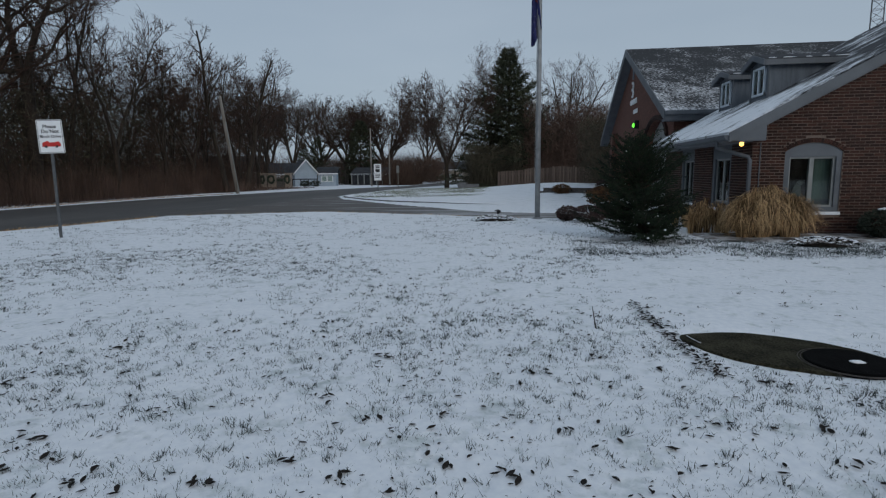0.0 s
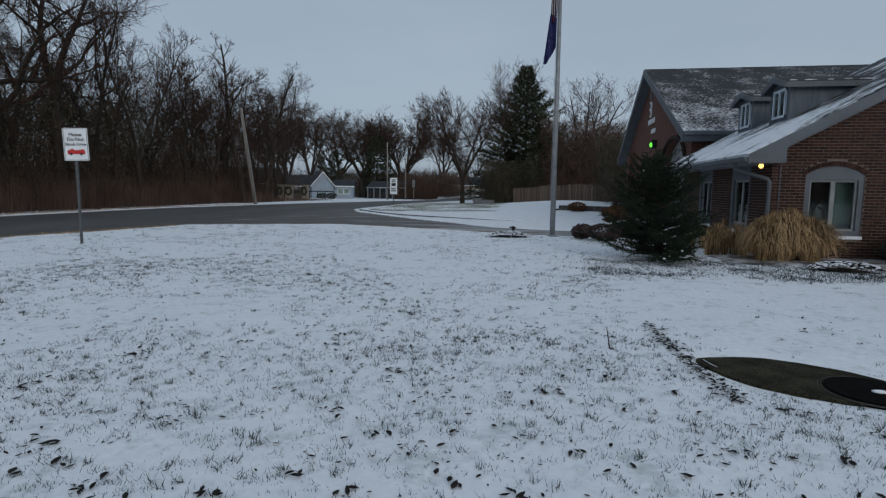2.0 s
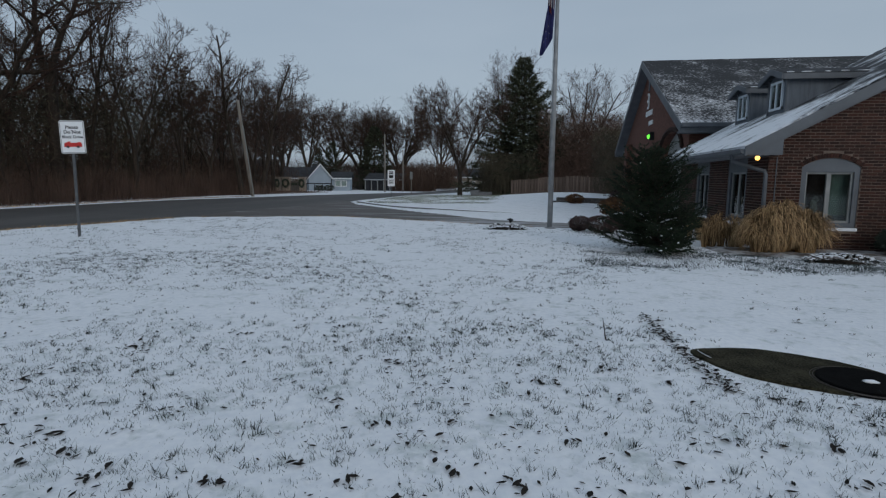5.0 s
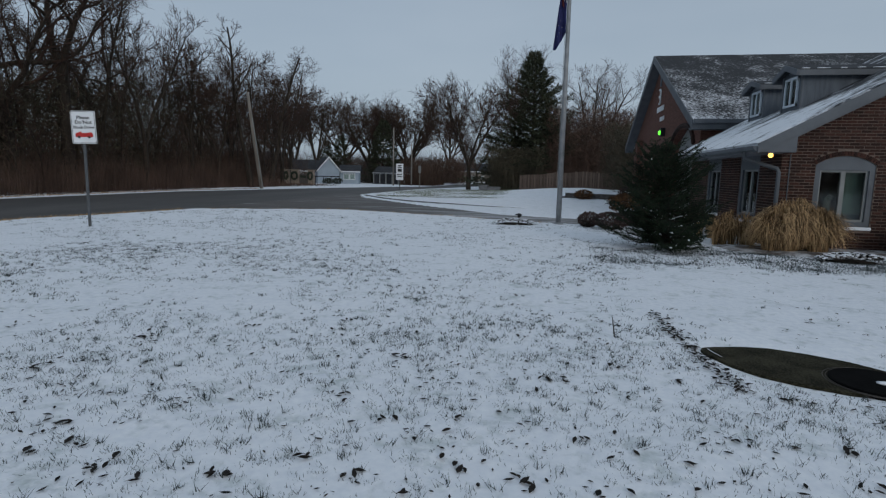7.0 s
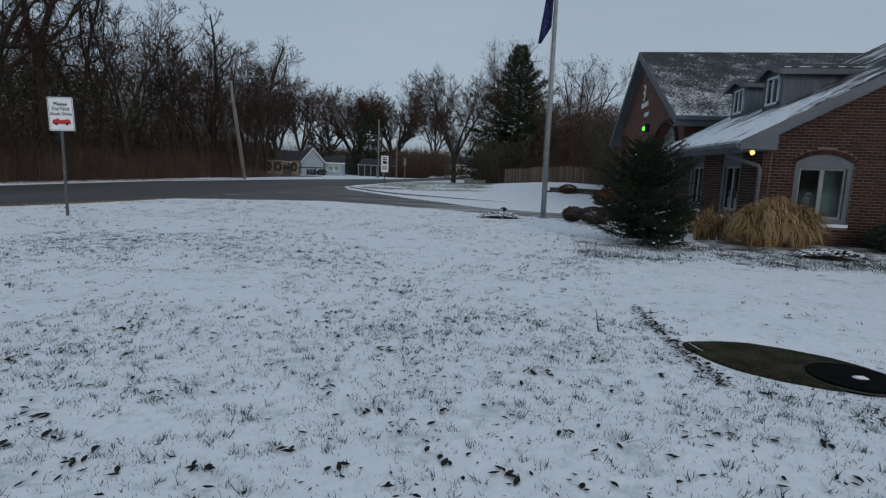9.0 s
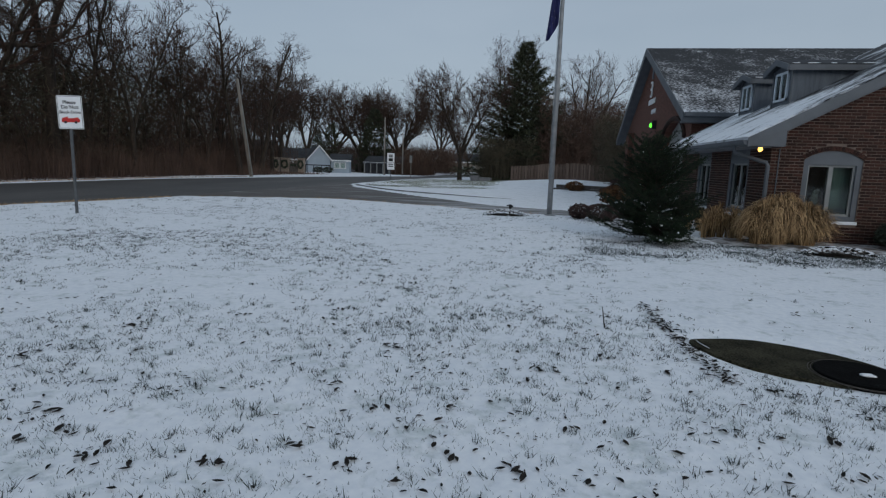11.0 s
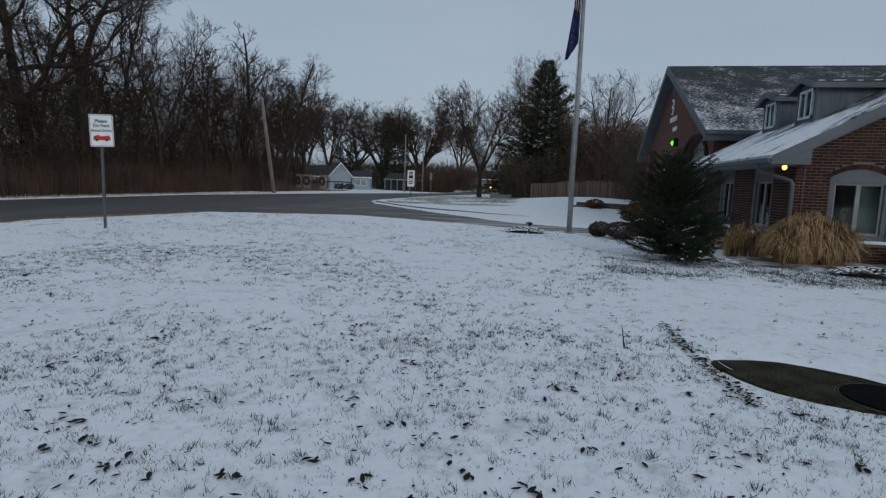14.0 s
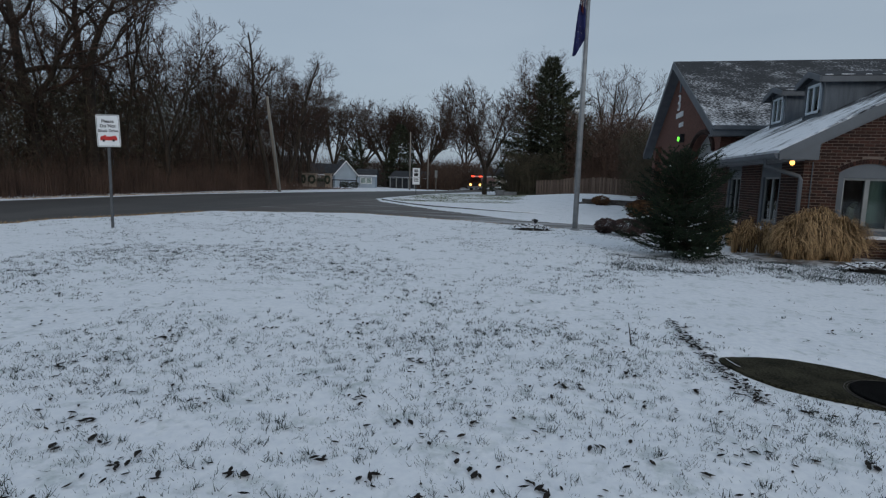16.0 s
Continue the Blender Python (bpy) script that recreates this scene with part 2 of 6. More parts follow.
M_BLUE = surface("navy_flag_cloth", (0.012, 0.014, 0.06), (0.03, 0.035, 0.13), 5, 0.85, 0.3, 40)
M_FLAGRED = surface("dark_red_flag_cloth", (0.05, 0.01, 0.014), (0.1, 0.02, 0.026), 5, 0.85, 0.3, 40)
M_FLAGWHITE = surface("pale_flag_cloth", (0.2, 0.19, 0.21), (0.3, 0.29, 0.31), 5, 0.85, 0.3, 40)
M_HEDGE = surface("evergreen_hedge", (0.012, 0.018, 0.012), (0.04, 0.05, 0.035), 6, 0.85, 0.0, 20, per_piece=0.5, island=True)
M_ORANGELEAF = surface("russet_leaves", (0.06, 0.03, 0.015), (0.17, 0.085, 0.038), 6, 0.85, 0.0, 20, per_piece=0.6, island=True)
M_REDTWIG = surface("dark_red_bush", (0.026, 0.016, 0.015), (0.075, 0.045, 0.04), 6, 0.9, 0.0, 20, per_piece=0.5, island=True)
M_TRUCK = surface("dark_engine_paint", (0.06, 0.02, 0.012), (0.12, 0.035, 0.02), 2, 0.35, 0.05, 20)


# ---- builders ----
class Shape:
    """Collects boxes, prisms and tubes into one mesh."""

    def __init__(self):
        self.v, self.f = [], []

    def box(self, x0, y0, z0, x1, y1, z1, m=None):
        pts = [(x0, y0, z0), (x1, y0, z0), (x1, y1, z0), (x0, y1, z0), (x0, y0, z1), (x1, y0, z1), (x1, y1, z1), (x0, y1, z1)]
        return self.hexa(pts, m)

    def hexa(self, pts, m=None):
        if m is not None:
            pts = [tuple(m @ Vector(p)) for p in pts]
        k = len(self.v)
        self.v += [tuple(p) for p in pts]
        self.f += [tuple(k + i for i in q) for q in ((3, 2, 1, 0), (4, 5, 6, 7), (0, 1, 5, 4), (1, 2, 6, 5), (2, 3, 7, 6), (3, 0, 4, 7))]
        return self

    def prism(self, pts, axis, a, b):
        """Extrude an outline of 2D points along an axis from a to b."""
        k, n = len(self.v), len(pts)
        for s in (a, b):
            for p, q in pts:
                self.v.append({"x": (s, p, q), "y": (p, s, q), "z": (p, q, s)}[axis])
        self.f.append(tuple(range(k, k + n)))
        self.f.append(tuple(range(k + 2 * n - 1, k + n - 1, -1)))
        for i in range(n):
            j = (i + 1) % n
            self.f.append((k + j, k + i, k + n + i, k + n + j))
        return self

    def tube(self, pts, radii, sides=8, cap=True):
        k = len(self.v)
        pts = [Vector(p) for p in pts]
        side = None
        for i, p in enumerate(pts):
            d = (pts[min(i + 1, len(pts) - 1)] - pts[max(i - 1, 0)]).normalized()
            if side is None:
                side = d.orthogonal().normalized()
            side = (side - d * side.dot(d)).normalized()
            up = d.cross(side)
            for s in range(sides):
                a = 2 * math.pi * s / sides
                self.v.append(tuple(p + (side * math.cos(a) + up * math.sin(a)) * radii[i]))
        for i in range(len(pts) - 1):
            for s in range(sides):
                t = (s + 1) % sides
                a = k + i * sides
                self.f.append((a + s, a + t, a + sides + t, a + sides + s))
        if cap:
            self.f.append(tuple(k + s for s in range(sides - 1, -1, -1)))
            e = k + (len(pts) - 1) * sides
            self.f.append(tuple(e + s for s in range(sides)))
        return self

    def blob(self, c, r, rough=0.2, seed=0, n=8, m=6):
        """A lumpy rounded mass."""
        k = len(self.v)
        for i in range(m + 1):
            th = math.pi * i / m
            for j in range(n):
                ph = 2 * math.pi * j / n
                d = Vector((math.sin(th) * math.cos(ph), math.sin(th) * math.sin(ph), math.cos(th)))
                s = 1 + rough * noise.noise(d * 2.2 + Vector((seed * 3.1, seed * 1.7, 0)))
                self.v.append((c[0] + d.x * r[0] * s, c[1] + d.y * r[1] * s, c[2] + d.z * r[2] * s))
        for i in range(m):
            for j in range(n):
                t = (j + 1) % n
                self.f.append((k + i * n + j, k + (i + 1) * n + j, k + (i + 1) * n + t, k + i * n + t))
        return self

    def mesh(self, name, bevel=0.0, smooth=False):
        me = bpy.data.meshes.new(name)
        me.from_pydata(self.v, [], self.f)
        bm = bmesh.new()
        bm.from_mesh(me)
        if len(self.v) < 30000:
            bmesh.ops.recalc_face_normals(bm, faces=bm.faces)
        if bevel:
            bmesh.ops.bevel(bm, geom=bm.edges[:], offset=bevel, segments=2, profile=0.6, affect="EDGES", clamp_overlap=True)
        for f in bm.faces:
            f.smooth = smooth
        bm.to_mesh(me)
        bm.free()
        return me


def part(name, shape, material, parent=None, label="", bevel=0.0, smooth=False, kind=""):
    me = shape if isinstance(shape, bpy.types.Mesh) else shape.mesh(name, bevel, smooth)
    if not me.materials:
        me.materials.append(material)
    ob = new(name, me)
    ob.parent = parent
    return tagged(ob, label, kind=kind)


def thing(name, x, y, z, label, category, group="", kind="", rz=0.0):
    ob = new(name)
    ob.empty_display_size = 0.2
    ob.matrix_basis = pose(x, y, z, 0, 0, rz)
    return tagged(ob, label, category, group, kind)


def smooth_step(a, b, x):
    t = np.clip((x - a) / (b - a), 0, 1)
    return t * t * (3 - 2 * t)


# ---- ground plan ----
ROAD_L = [(-80, -24.5), (23, -24.5), (33, -24.4), (41, -22.2), (55, -19.2), (75, -16.8), (100, -16.6), (130, -13.5), (200, -6), (300, 4)]
ROAD_R = [(-80, -14.6), (13, -14.3), (18.6, -13.0), (27, -12.4), (36, -11.9), (50, -11.6), (65, -10.8), (80, -10.4), (100, -10.2), (130, -7), (200, 1), (300, 11)]
DRIVE_NEAR = [(-14, 17.6), (-12.6, 18.8), (-10, 20.4), (-7.6, 20.9), (-5, 20.2), (-2.2, 18.9), (0.3, 18.0), (4, 17.4), (9, 17.0)]
DRIVE_FAR = [(-14, 36.5), (-11.9, 35.9), (-10.5, 32.5), (-6.1, 26.8), (-1.4, 21.6), (0.7, 20.8), (4, 20.4), (9, 20.0)]


def along(rows, s):
    a = np.array(rows, float)
    return np.interp(s, a[:, 0], a[:, 1])


def paved(x, y):
    """1 on the road and the drive, 0 on the lawn."""
    road = smooth_step(0, 0.35, x - along(ROAD_L, y)) * smooth_step(0, 0.35, along(ROAD_R, y) - x)
    drive = smooth_step(0, 0.35, y - along(DRIVE_NEAR, x)) * smooth_step(0, 0.25, along(DRIVE_FAR, x) - y) * (x > -14) * (x < 5.0)
    return np.maximum(road, drive)


def base_height(x, y):
    z = -0.5 * smooth_step(42, 100, y)
    z = z + 0.62 * np.exp(-(((x - 3.5) / 6.5) ** 2) - ((y - 44) / 12.0) ** 2)
    return z


def ground_height(x, y):
    return base_height(x, y) - 0.07 * paved(x, y)


def gz(x, y):
    return float(ground_height(np.array(float(x)), np.array(float(y))))


def axis_steps(spans):
    out = []
    for a, b, s in spans:
        out += list(np.arange(a, b, s))
    return np.array(out + [spans[-1][1]])


def sheet(name, xs, ys, height, material):
    gx, gy = np.meshgrid(xs, ys)
    z = height(gx, gy)
    v = np.stack([gx.ravel(), gy.ravel(), z.ravel()], 1)
    nx, ny = len(xs), len(ys)
    i = np.arange(nx * (ny - 1)).reshape(ny - 1, nx)[:, :-1].ravel()
    f = np.stack([i, i + 1, i + nx + 1, i + nx], 1)
    me = bpy.data.meshes.new(name)
    me.from_pydata(v.tolist(), [], f.tolist())
    me.polygons.foreach_set("use_smooth", [True] * len(f))
    me.materials.append(material)
    return new(name, me)


def lumps(x, y, scale, seed):
    """Cheap smooth noise from summed waves."""
    r = np.random.default_rng(seed)
    z = 0
    for k in range(7):
        a, p, s = r.uniform(0, 2 * np.pi), r.uniform(0, 6.3), scale * r.uniform(0.7, 1.9)
        z = z + np.sin((x * np.cos(a) + y * np.sin(a)) * s + p + 0.8 * np.sin((x * np.sin(a) - y * np.cos(a)) * s * 0.6 + p * 2))
    return z / 7


def snow_height(x, y):
    near = 1 - smooth_step(20, 60, np.hypot(x, y))
    relief = 0.03 * lumps(x, y, 1.3, 1) + 0.018 * lumps(x, y, 5.0, 2) + 0.006 * lumps(x, y, 13, 3)
    # the slab round the cover lies open in a shallow hollow
    su, sv = (x - 2.2) * 0.906 - (y - 4.7) * 0.423, (x - 2.2) * 0.423 + (y - 4.7) * 0.906
    slab = np.exp(-((((su / 0.86) ** 2) + (sv / 0.54) ** 2) ** 4))
    p = paved(x, y)
    return ground_height(x, y) + relief * near * (1 - p) * (1 - slab) - 0.03 * slab


ground = sheet("ground", axis_steps([(-420, -60, 18), (-60, -26, 1.2), (-26, -10, 0.3), (-10, -5, 0.14), (-5, 5, 0.07), (5, 9, 0.2), (9, 30, 1.0), (30, 420, 18)]),
               axis_steps([(-60, 0.5, 2.0), (0.5, 9, 0.07), (9, 24, 0.2), (24, 60, 0.5), (60, 130, 2.0), (130, 700, 20)]), snow_height, M_SNOW)
tagged(ground, "lawn under thin patchy snow with grass showing through", "ground", kind="structure")


def strip(name, left, right, along_y, material, label, category, lift=0.012, cuts=10):
    """A paved ribbon between two edges."""
    v, f = [], []
    for s in along_y:
        a, b = along(left, s), along(right, s)
        for c in range(cuts + 1):
            q = a + (b - a) * c / cuts
            x, y = (q, s) if name == "road" else (s, q)
            v.append((x, y, float(base_height(np.array(x), np.array(y))) - 0.07 + lift + 0.05 * math.sin(math.pi * c / cuts) * (name == "road")))
    n = cuts + 1
    for i in range(len(along_y) - 1):
        for c in range(cuts):
            k = i * n + c
            f.append((k, k + 1, k + n + 1, k + n))
    me = bpy.data.meshes.new(name)
    me.from_pydata(v, [], f)
    me.materials.append(material)
    me.polygons.foreach_set("use_smooth", [True] * len(f))
    return tagged(new(name, me), label, category, kind="structure")


strip("road", ROAD_L, ROAD_R, list(np.arange(-60, 130, 1.5)) + [160, 200, 260, 300], M_ASPHALT, "dark damp asphalt road between snowy verges", "road")
strip("driveway", DRIVE_NEAR, DRIVE_FAR, list(np.arange(-13.6, 5.0, 0.4)), M_DRIVE, "asphalt driveway streaked with slush and tyre tracks", "driveway", 0.022)

# kerb along the island: a low wet face with snow lying on its top
KERB = [(-11.35, 35.2), (-11.0, 33.9), (-9.6, 31.7), (-7.5, 29.0), (-5.3, 27.2), (-2.8, 25.8), (-0.5, 25.2)]


def rounded_way(rows, steps=8):
    """A smooth curve through the rows."""
    p = [Vector(rows[0])] + [Vector(q) for q in rows] + [Vector(rows[-1])]
    out = []
    for i in range(1, len(p) - 2):
        for k in range(steps):
            t = k / steps
            out.append(0.5 * (2 * p[i] + (p[i + 1] - p[i - 1]) * t + (2 * p[i - 1] - 5 * p[i] + 4 * p[i + 1] - p[i + 2]) * t * t + (3 * p[i] - p[i - 1] - 3 * p[i + 1] + p[i + 2]) * t ** 3))
    return out + [p[-2]]


def ledge(way, profile):
    """Sweep an upright outline of (across, height) along a way on the ground."""
    s, n = Shape(), len(profile)
    for i, p in enumerate(way):
        d = (way[min(i + 1, len(way) - 1)] - way[max(i - 1, 0)]).normalized()
        across = Vector((-d.y, d.x))
        z = gz(p.x, p.y) - 0.07 * max(0.0, (i - len(way) + 13) / 12)
        s.v += [(p.x + across.x * u, p.y + across.y * u, z + h) for u, h in profile]
    for i in range(len(way) - 1):
        for k in range(n):
            j = (k + 1) % n
            s.f.append((i * n + k, i * n + j, (i + 1) * n + j, (i + 1) * n + k))
    s.f += [tuple(range(n)), tuple(range(len(s.v) - 1, len(s.v) - n - 1, -1))]
    return s


kerb_way = rounded_way(KERB)
kerb = tagged(part("kerb", ledge(kerb_way, [(0.0, -0.1), (0.0, 0.05), (0.015, 0.06), (0.16, 0.06), (0.16, -0.1)]), M_KERB), "low wet concrete kerb with snow on its top edging the island", "kerb", kind="structure")
part("snow", ledge(kerb_way, [(0.03, 0.061), (0.06, 0.085), (0.3, 0.08), (0.8, 0.0), (0.8, -0.1), (0.03, -0.1)]), M_SNOWCAP, kerb, "snow banked against the kerb", smooth=True)


# ---- the brick station ----
station = thing("fire_station", 5.3, 13.4, 0, "red-brick fire station with grey trim and snow-dusted roofs", "building")
OX, OY = 5.3, 13.4
SLOPE = 0.54
EAVE_X, EAVE_Z = -0.65, 2.34


def roof_z(x):
    return EAVE_Z + SLOPE * (x - EAVE_X)


DEEP = 7.3          # length of the front wing
WALL_T = 0.3
RIDGE_X = 8.6

# gable wall with the arched window opening
WIN_X0, WIN_X1, WIN_Z0, WIN_SPRING, WIN_TOP = 0.7, 1.9, 0.53, 1.88, 2.08


def arch_outline(x0, x1, z0, spring, top, n=12):
    """Outline from the lower left corner up over a flat arch to the lower right."""
    w, h = (x1 - x0) / 2, top - spring
    r = (w * w + h * h) / (2 * h)
    c = ((x0 + x1) / 2, top - r)
    a0 = math.asin(w / r)
    return [(x0, z0)] + [(c[0] + r * math.sin(-a0 + 2 * a0 * i / n), c[1] + r * math.cos(-a0 + 2 * a0 * i / n)) for i in range(n + 1)] + [(x1, z0)]


def wall_with_hole(outline_top, x0, x1, hole, y0, y1):
    """Wall in the x-z plane: columns to the left and right of the hole, below and above it."""
    s = Shape()
    hx0, hx1, hz0 = hole[0][0], hole[-1][0], hole[0][1]
    s.hexa([(x0, y0, -0.3), (hx0, y0, -0.3), (hx0, y1, -0.3), (x0, y1, -0.3), (x0, y0, outline_top(x0)), (hx0, y0, outline_top(hx0)), (hx0, y1, outline_top(hx0)), (x0, y1, outline_top(x0))])
    s.hexa([(hx1, y0, -0.3), (x1, y0, -0.3), (x1, y1, -0.3), (hx1, y1, -0.3), (hx1, y0, outline_top(hx1)), (x1, y0, outline_top(x1)), (x1, y1, outline_top(x1)), (hx1, y1, outline_top(hx1))])
    s.box(hx0, y0, -0.3, hx1, y1, hz0)
    arc = hole[1:-1]
    for (xa, za), (xb, zb) in zip(arc[:-1], arc[1:]):
        ta, tb = outline_top(xa), outline_top(xb)
        s.hexa([(xa, y0, za), (xb, y0, zb), (xb, y1, zb), (xa, y1, za), (xa, y0, ta), (xb, y0, tb), (xb, y1, tb), (xa, y1, ta)])
    return s


hole = arch_outline(WIN_X0, WIN_X1, WIN_Z0, WIN_SPRING, WIN_TOP)
gable_wall = part("gable_wall", wall_with_hole(lambda x: roof_z(x) - 0.12, 0.0, RIDGE_X, hole, 0.0, WALL_T), M_MORTAR, station)

# side wall with two tall windows
SIDE_WINDOWS = [(1.2, 2.55), (4.1, 5.4)]
sw = Shape()
edges = [WALL_T] + [e for w in SIDE_WINDOWS for e in w] + [DEEP]
for a, b in zip(edges[::2], edges[1::2]):
    sw.box(0.0, a, -0.3, WALL_T, b, 2.5)
for a, b in SIDE_WINDOWS:
    sw.box(0.0, a, -0.3, WALL_T, b, 0.5)
    sw.box(0.0, a, 2.2, WALL_T, b, 2.5)
side_wall = part("side_wall", sw, M_MORTAR, station)
bw = Shape().box(RIDGE_X - 0.3, WALL_T, -0.3, RIDGE_X, DEEP, roof_z(RIDGE_X) - 0.2)
bw.box(WALL_T, DEEP - 0.3, -0.3, RIDGE_X - 0.3, DEEP, 2.5)
part("back_wall", bw, M_MORTAR, station)
part("inner_floor", Shape().box(WALL_T, WALL_T, -0.2, RIDGE_X - 0.3, DEEP - 0.3, 0.0), M_ROOM, station)
part("inner_ceiling", Shape().box(WALL_T, WALL_T, 2.3, RIDGE_X - 0.3, DEEP - 0.3, 2.36), M_ROOM, station)


def window_unit(name, w, h, arch, m, parent, panes=2):
    """Grey surround, pale sashes, glass and sill; x across, z up, facing -y."""
    top = h if not arch else h - arch
    surround = Shape()
    b = 0.11 if arch else 0.15
    head = 0.42
    jamb = top - b if arch else top
    surround.box(0, -0.02, 0, b, 0.16, jamb)
    surround.box(w - b, -0.02, 0, w, 0.16, jamb)
    surround.box(b, -0.02, 0, w - b, 0.16, b)
    if arch:
        out = arch_outline(0, w, top, top + 0.001, h)
        arc = out[1:-1]
        for (xa, za), (xb, zb) in zip(arc[:-1], arc[1:]):
            surround.hexa([(xa, -0.02, top - b), (xb, -0.02, top - b), (xb, 0.16, top - b), (xa, 0.16, top - b), (xa, -0.02, za), (xb, -0.02, zb), (xb, 0.16, zb), (xa, 0.16, za)])
    else:
        surround.box(b, -0.02, top - head, w - b, 0.16, top)
    win = part(name, surround, M_TRIM, parent)
    win.matrix_basis = m
    z0, z1 = b, (top - b if arch else top - head)
    pw = (w - 2 * b) / panes
    for i in range(panes):
        xa, xb = b + i * pw, b + (i + 1) * pw
        s, k = Shape(), 0.045
        s.box(xa, 0.03, z0, xa + k, 0.1, z1).box(xb - k, 0.03, z0, xb, 0.1, z1)
        s.box(xa + k, 0.03, z0, xb - k, 0.1, z0 + k).box(xa + k, 0.03, z1 - k, xb - k, 0.1, z1)
        part("sash", s, M_TRIM_LIGHT, win, "pale painted sash")
        part("pane", Shape().box(xa + k, 0.06, z0 + k, xb - k, 0.075, z1 - k), M_GLASS, win, "dark reflecting glass")
    part("sill", Shape().box(-0.03, -0.07, -0.07, w + 0.03, 0.16, 0.0), M_SNOWCAP, win, "stone sill under snow", bevel=0.01)
    return win


TO_LEFT = Matrix(((0, 1, 0, 0), (-1, 0, 0, 0), (0, 0, 1, 0), (0, 0, 0, 1)))
window_unit("front_window", WIN_X1 - WIN_X0, WIN_TOP - WIN_Z0, WIN_TOP - WIN_SPRING, pose(WIN_X0, 0.04, WIN_Z0), station)
for a, b in SIDE_WINDOWS:
    window_unit("side_window", b - a, 1.7, 0, pose(0.04, b, 0.5) @ TO_LEFT, station, panes=2)

# roof of the front wing: deck, rake boards, fascia, gutter
rf = Shape()
T = 0.1
Y0, Y1 = -0.35, DEEP + 0.1
rf.hexa([(EAVE_X, Y0, EAVE_Z - T), (RIDGE_X, Y0, roof_z(RIDGE_X) - T), (RIDGE_X, Y1, roof_z(RIDGE_X) - T), (EAVE_X, Y1, EAVE_Z - T),
         (EAVE_X, Y0, EAVE_Z - 0.02), (RIDGE_X, Y0, roof_z(RIDGE_X) - 0.02), (RIDGE_X, Y1, roof_z(RIDGE_X) - 0.02), (EAVE_X, Y1, EAVE_Z - 0.02)])
M_ROOF = mixed("snow_dusted_shingles", ((0.016, 0.017, 0.02), (0.05, 0.053, 0.06)), SNOW, 1.3, 0.5, 0.66, axis=(0, 4.6, 7.6, 0.26), rough=0.85, bump=0.3, fine=26, depth=0.01, stretch=(0.6, 1.2, 0.6), second=(9.0, 0.5), place=True)
M_ROOF2 = mixed("thinly_snowed_shingles", ((0.012, 0.013, 0.015), (0.034, 0.036, 0.042)), SNOW, 0.8, 0.6, 1.0, axis=(2, 4.0, 7.0, 0.2), rough=0.9, bump=0.35, fine=24, depth=0.01, second=(11.0, 1.3), place=True)
front_roof = part("front_roof", rf, M_ROOF, station)
rk = Shape()
rk.hexa([(EAVE_X, Y0 - 0.03, EAVE_Z - 0.24), (RIDGE_X, Y0 - 0.03, roof_z(RIDGE_X) - 0.3), (RIDGE_X, Y0, roof_z(RIDGE_X) - 0.3), (EAVE_X, Y0, EAVE_Z - 0.24),
         (EAVE_X, Y0 - 0.03, EAVE_Z - 0.03), (RIDGE_X, Y0 - 0.03, roof_z(RIDGE_X) - 0.03), (RIDGE_X, Y0, roof_z(RIDGE_X) - 0.03), (EAVE_X, Y0, EAVE_Z - 0.03)])
part("rake_board", rk, M_TRIM, station, "grey painted rake board")
part("rake_soffit", Shape().hexa([(0.0, Y0, roof_z(0) - 0.3), (RIDGE_X, Y0, roof_z(RIDGE_X) - 0.28), (RIDGE_X, 0, roof_z(RIDGE_X) - 0.28), (0.0, 0, roof_z(0) - 0.3),
     (0.0, Y0, roof_z(0) - 0.2), (RIDGE_X, Y0, roof_z(RIDGE_X) - 0.11), (RIDGE_X, 0, roof_z(RIDGE_X) - 0.11), (0.0, 0, roof_z(0) - 0.2)]), M_TRIM, station)
# boxed return under the rake at the corner
part("eave_return", Shape().prism([(-0.62, EAVE_Z - 0.21), (0.13, EAVE_Z - 0.21), (0.13, roof_z(0.13) - 0.26), (-0.62, EAVE_Z - 0.17)], "y", Y0 + 0.002, 0.0), M_TRIM, station)
part("eave_soffit", Shape().box(EAVE_X + 0.04, 0.0, EAVE_Z - 0.22, 0.0, Y1, EAVE_Z - 0.17), M_SOFFIT, station)
part("gutter", Shape().prism([(-0.66, 2.14), (-0.72, 2.18), (-0.75, 2.26), (-0.63, 2.26), (-0.63, 2.14)], "y", Y0 + 0.01, Y1), M_TRIM, station, "grey metal eaves gutter")
part("downspout", Shape().tube([(-0.68, 0.35, 2.16), (-0.66, 0.33, 2.0), (-0.1, -0.05, 1.78), (-0.07, -0.07, 1.7), (-0.07, -0.07, 0.15), (-0.15, -0.2, 0.06)], [0.045] * 6, 8), M_TRIM, station, "grey bent downspout at the brick corner")
part("conduit", Shape().tube([(0.16, -0.02, 2.1), (0.16, -0.02, 0.3)], [0.012] * 2, 6), M_TRIM, station)

# globe lamp under the eave return
lamp = part("eave_lamp", Shape().tube([(-0.38, -0.36, 2.13), (-0.38, -0.36, 2.1)], [0.05, 0.06], 12), M_TRIM, station, "warm glowing lamp under the eave")
part("bulb", Shape().blob((-0.38, -0.36, 2.06), (0.05, 0.05, 0.055), 0.0, 0, 12, 8), M_LAMP, lamp, smooth=True)


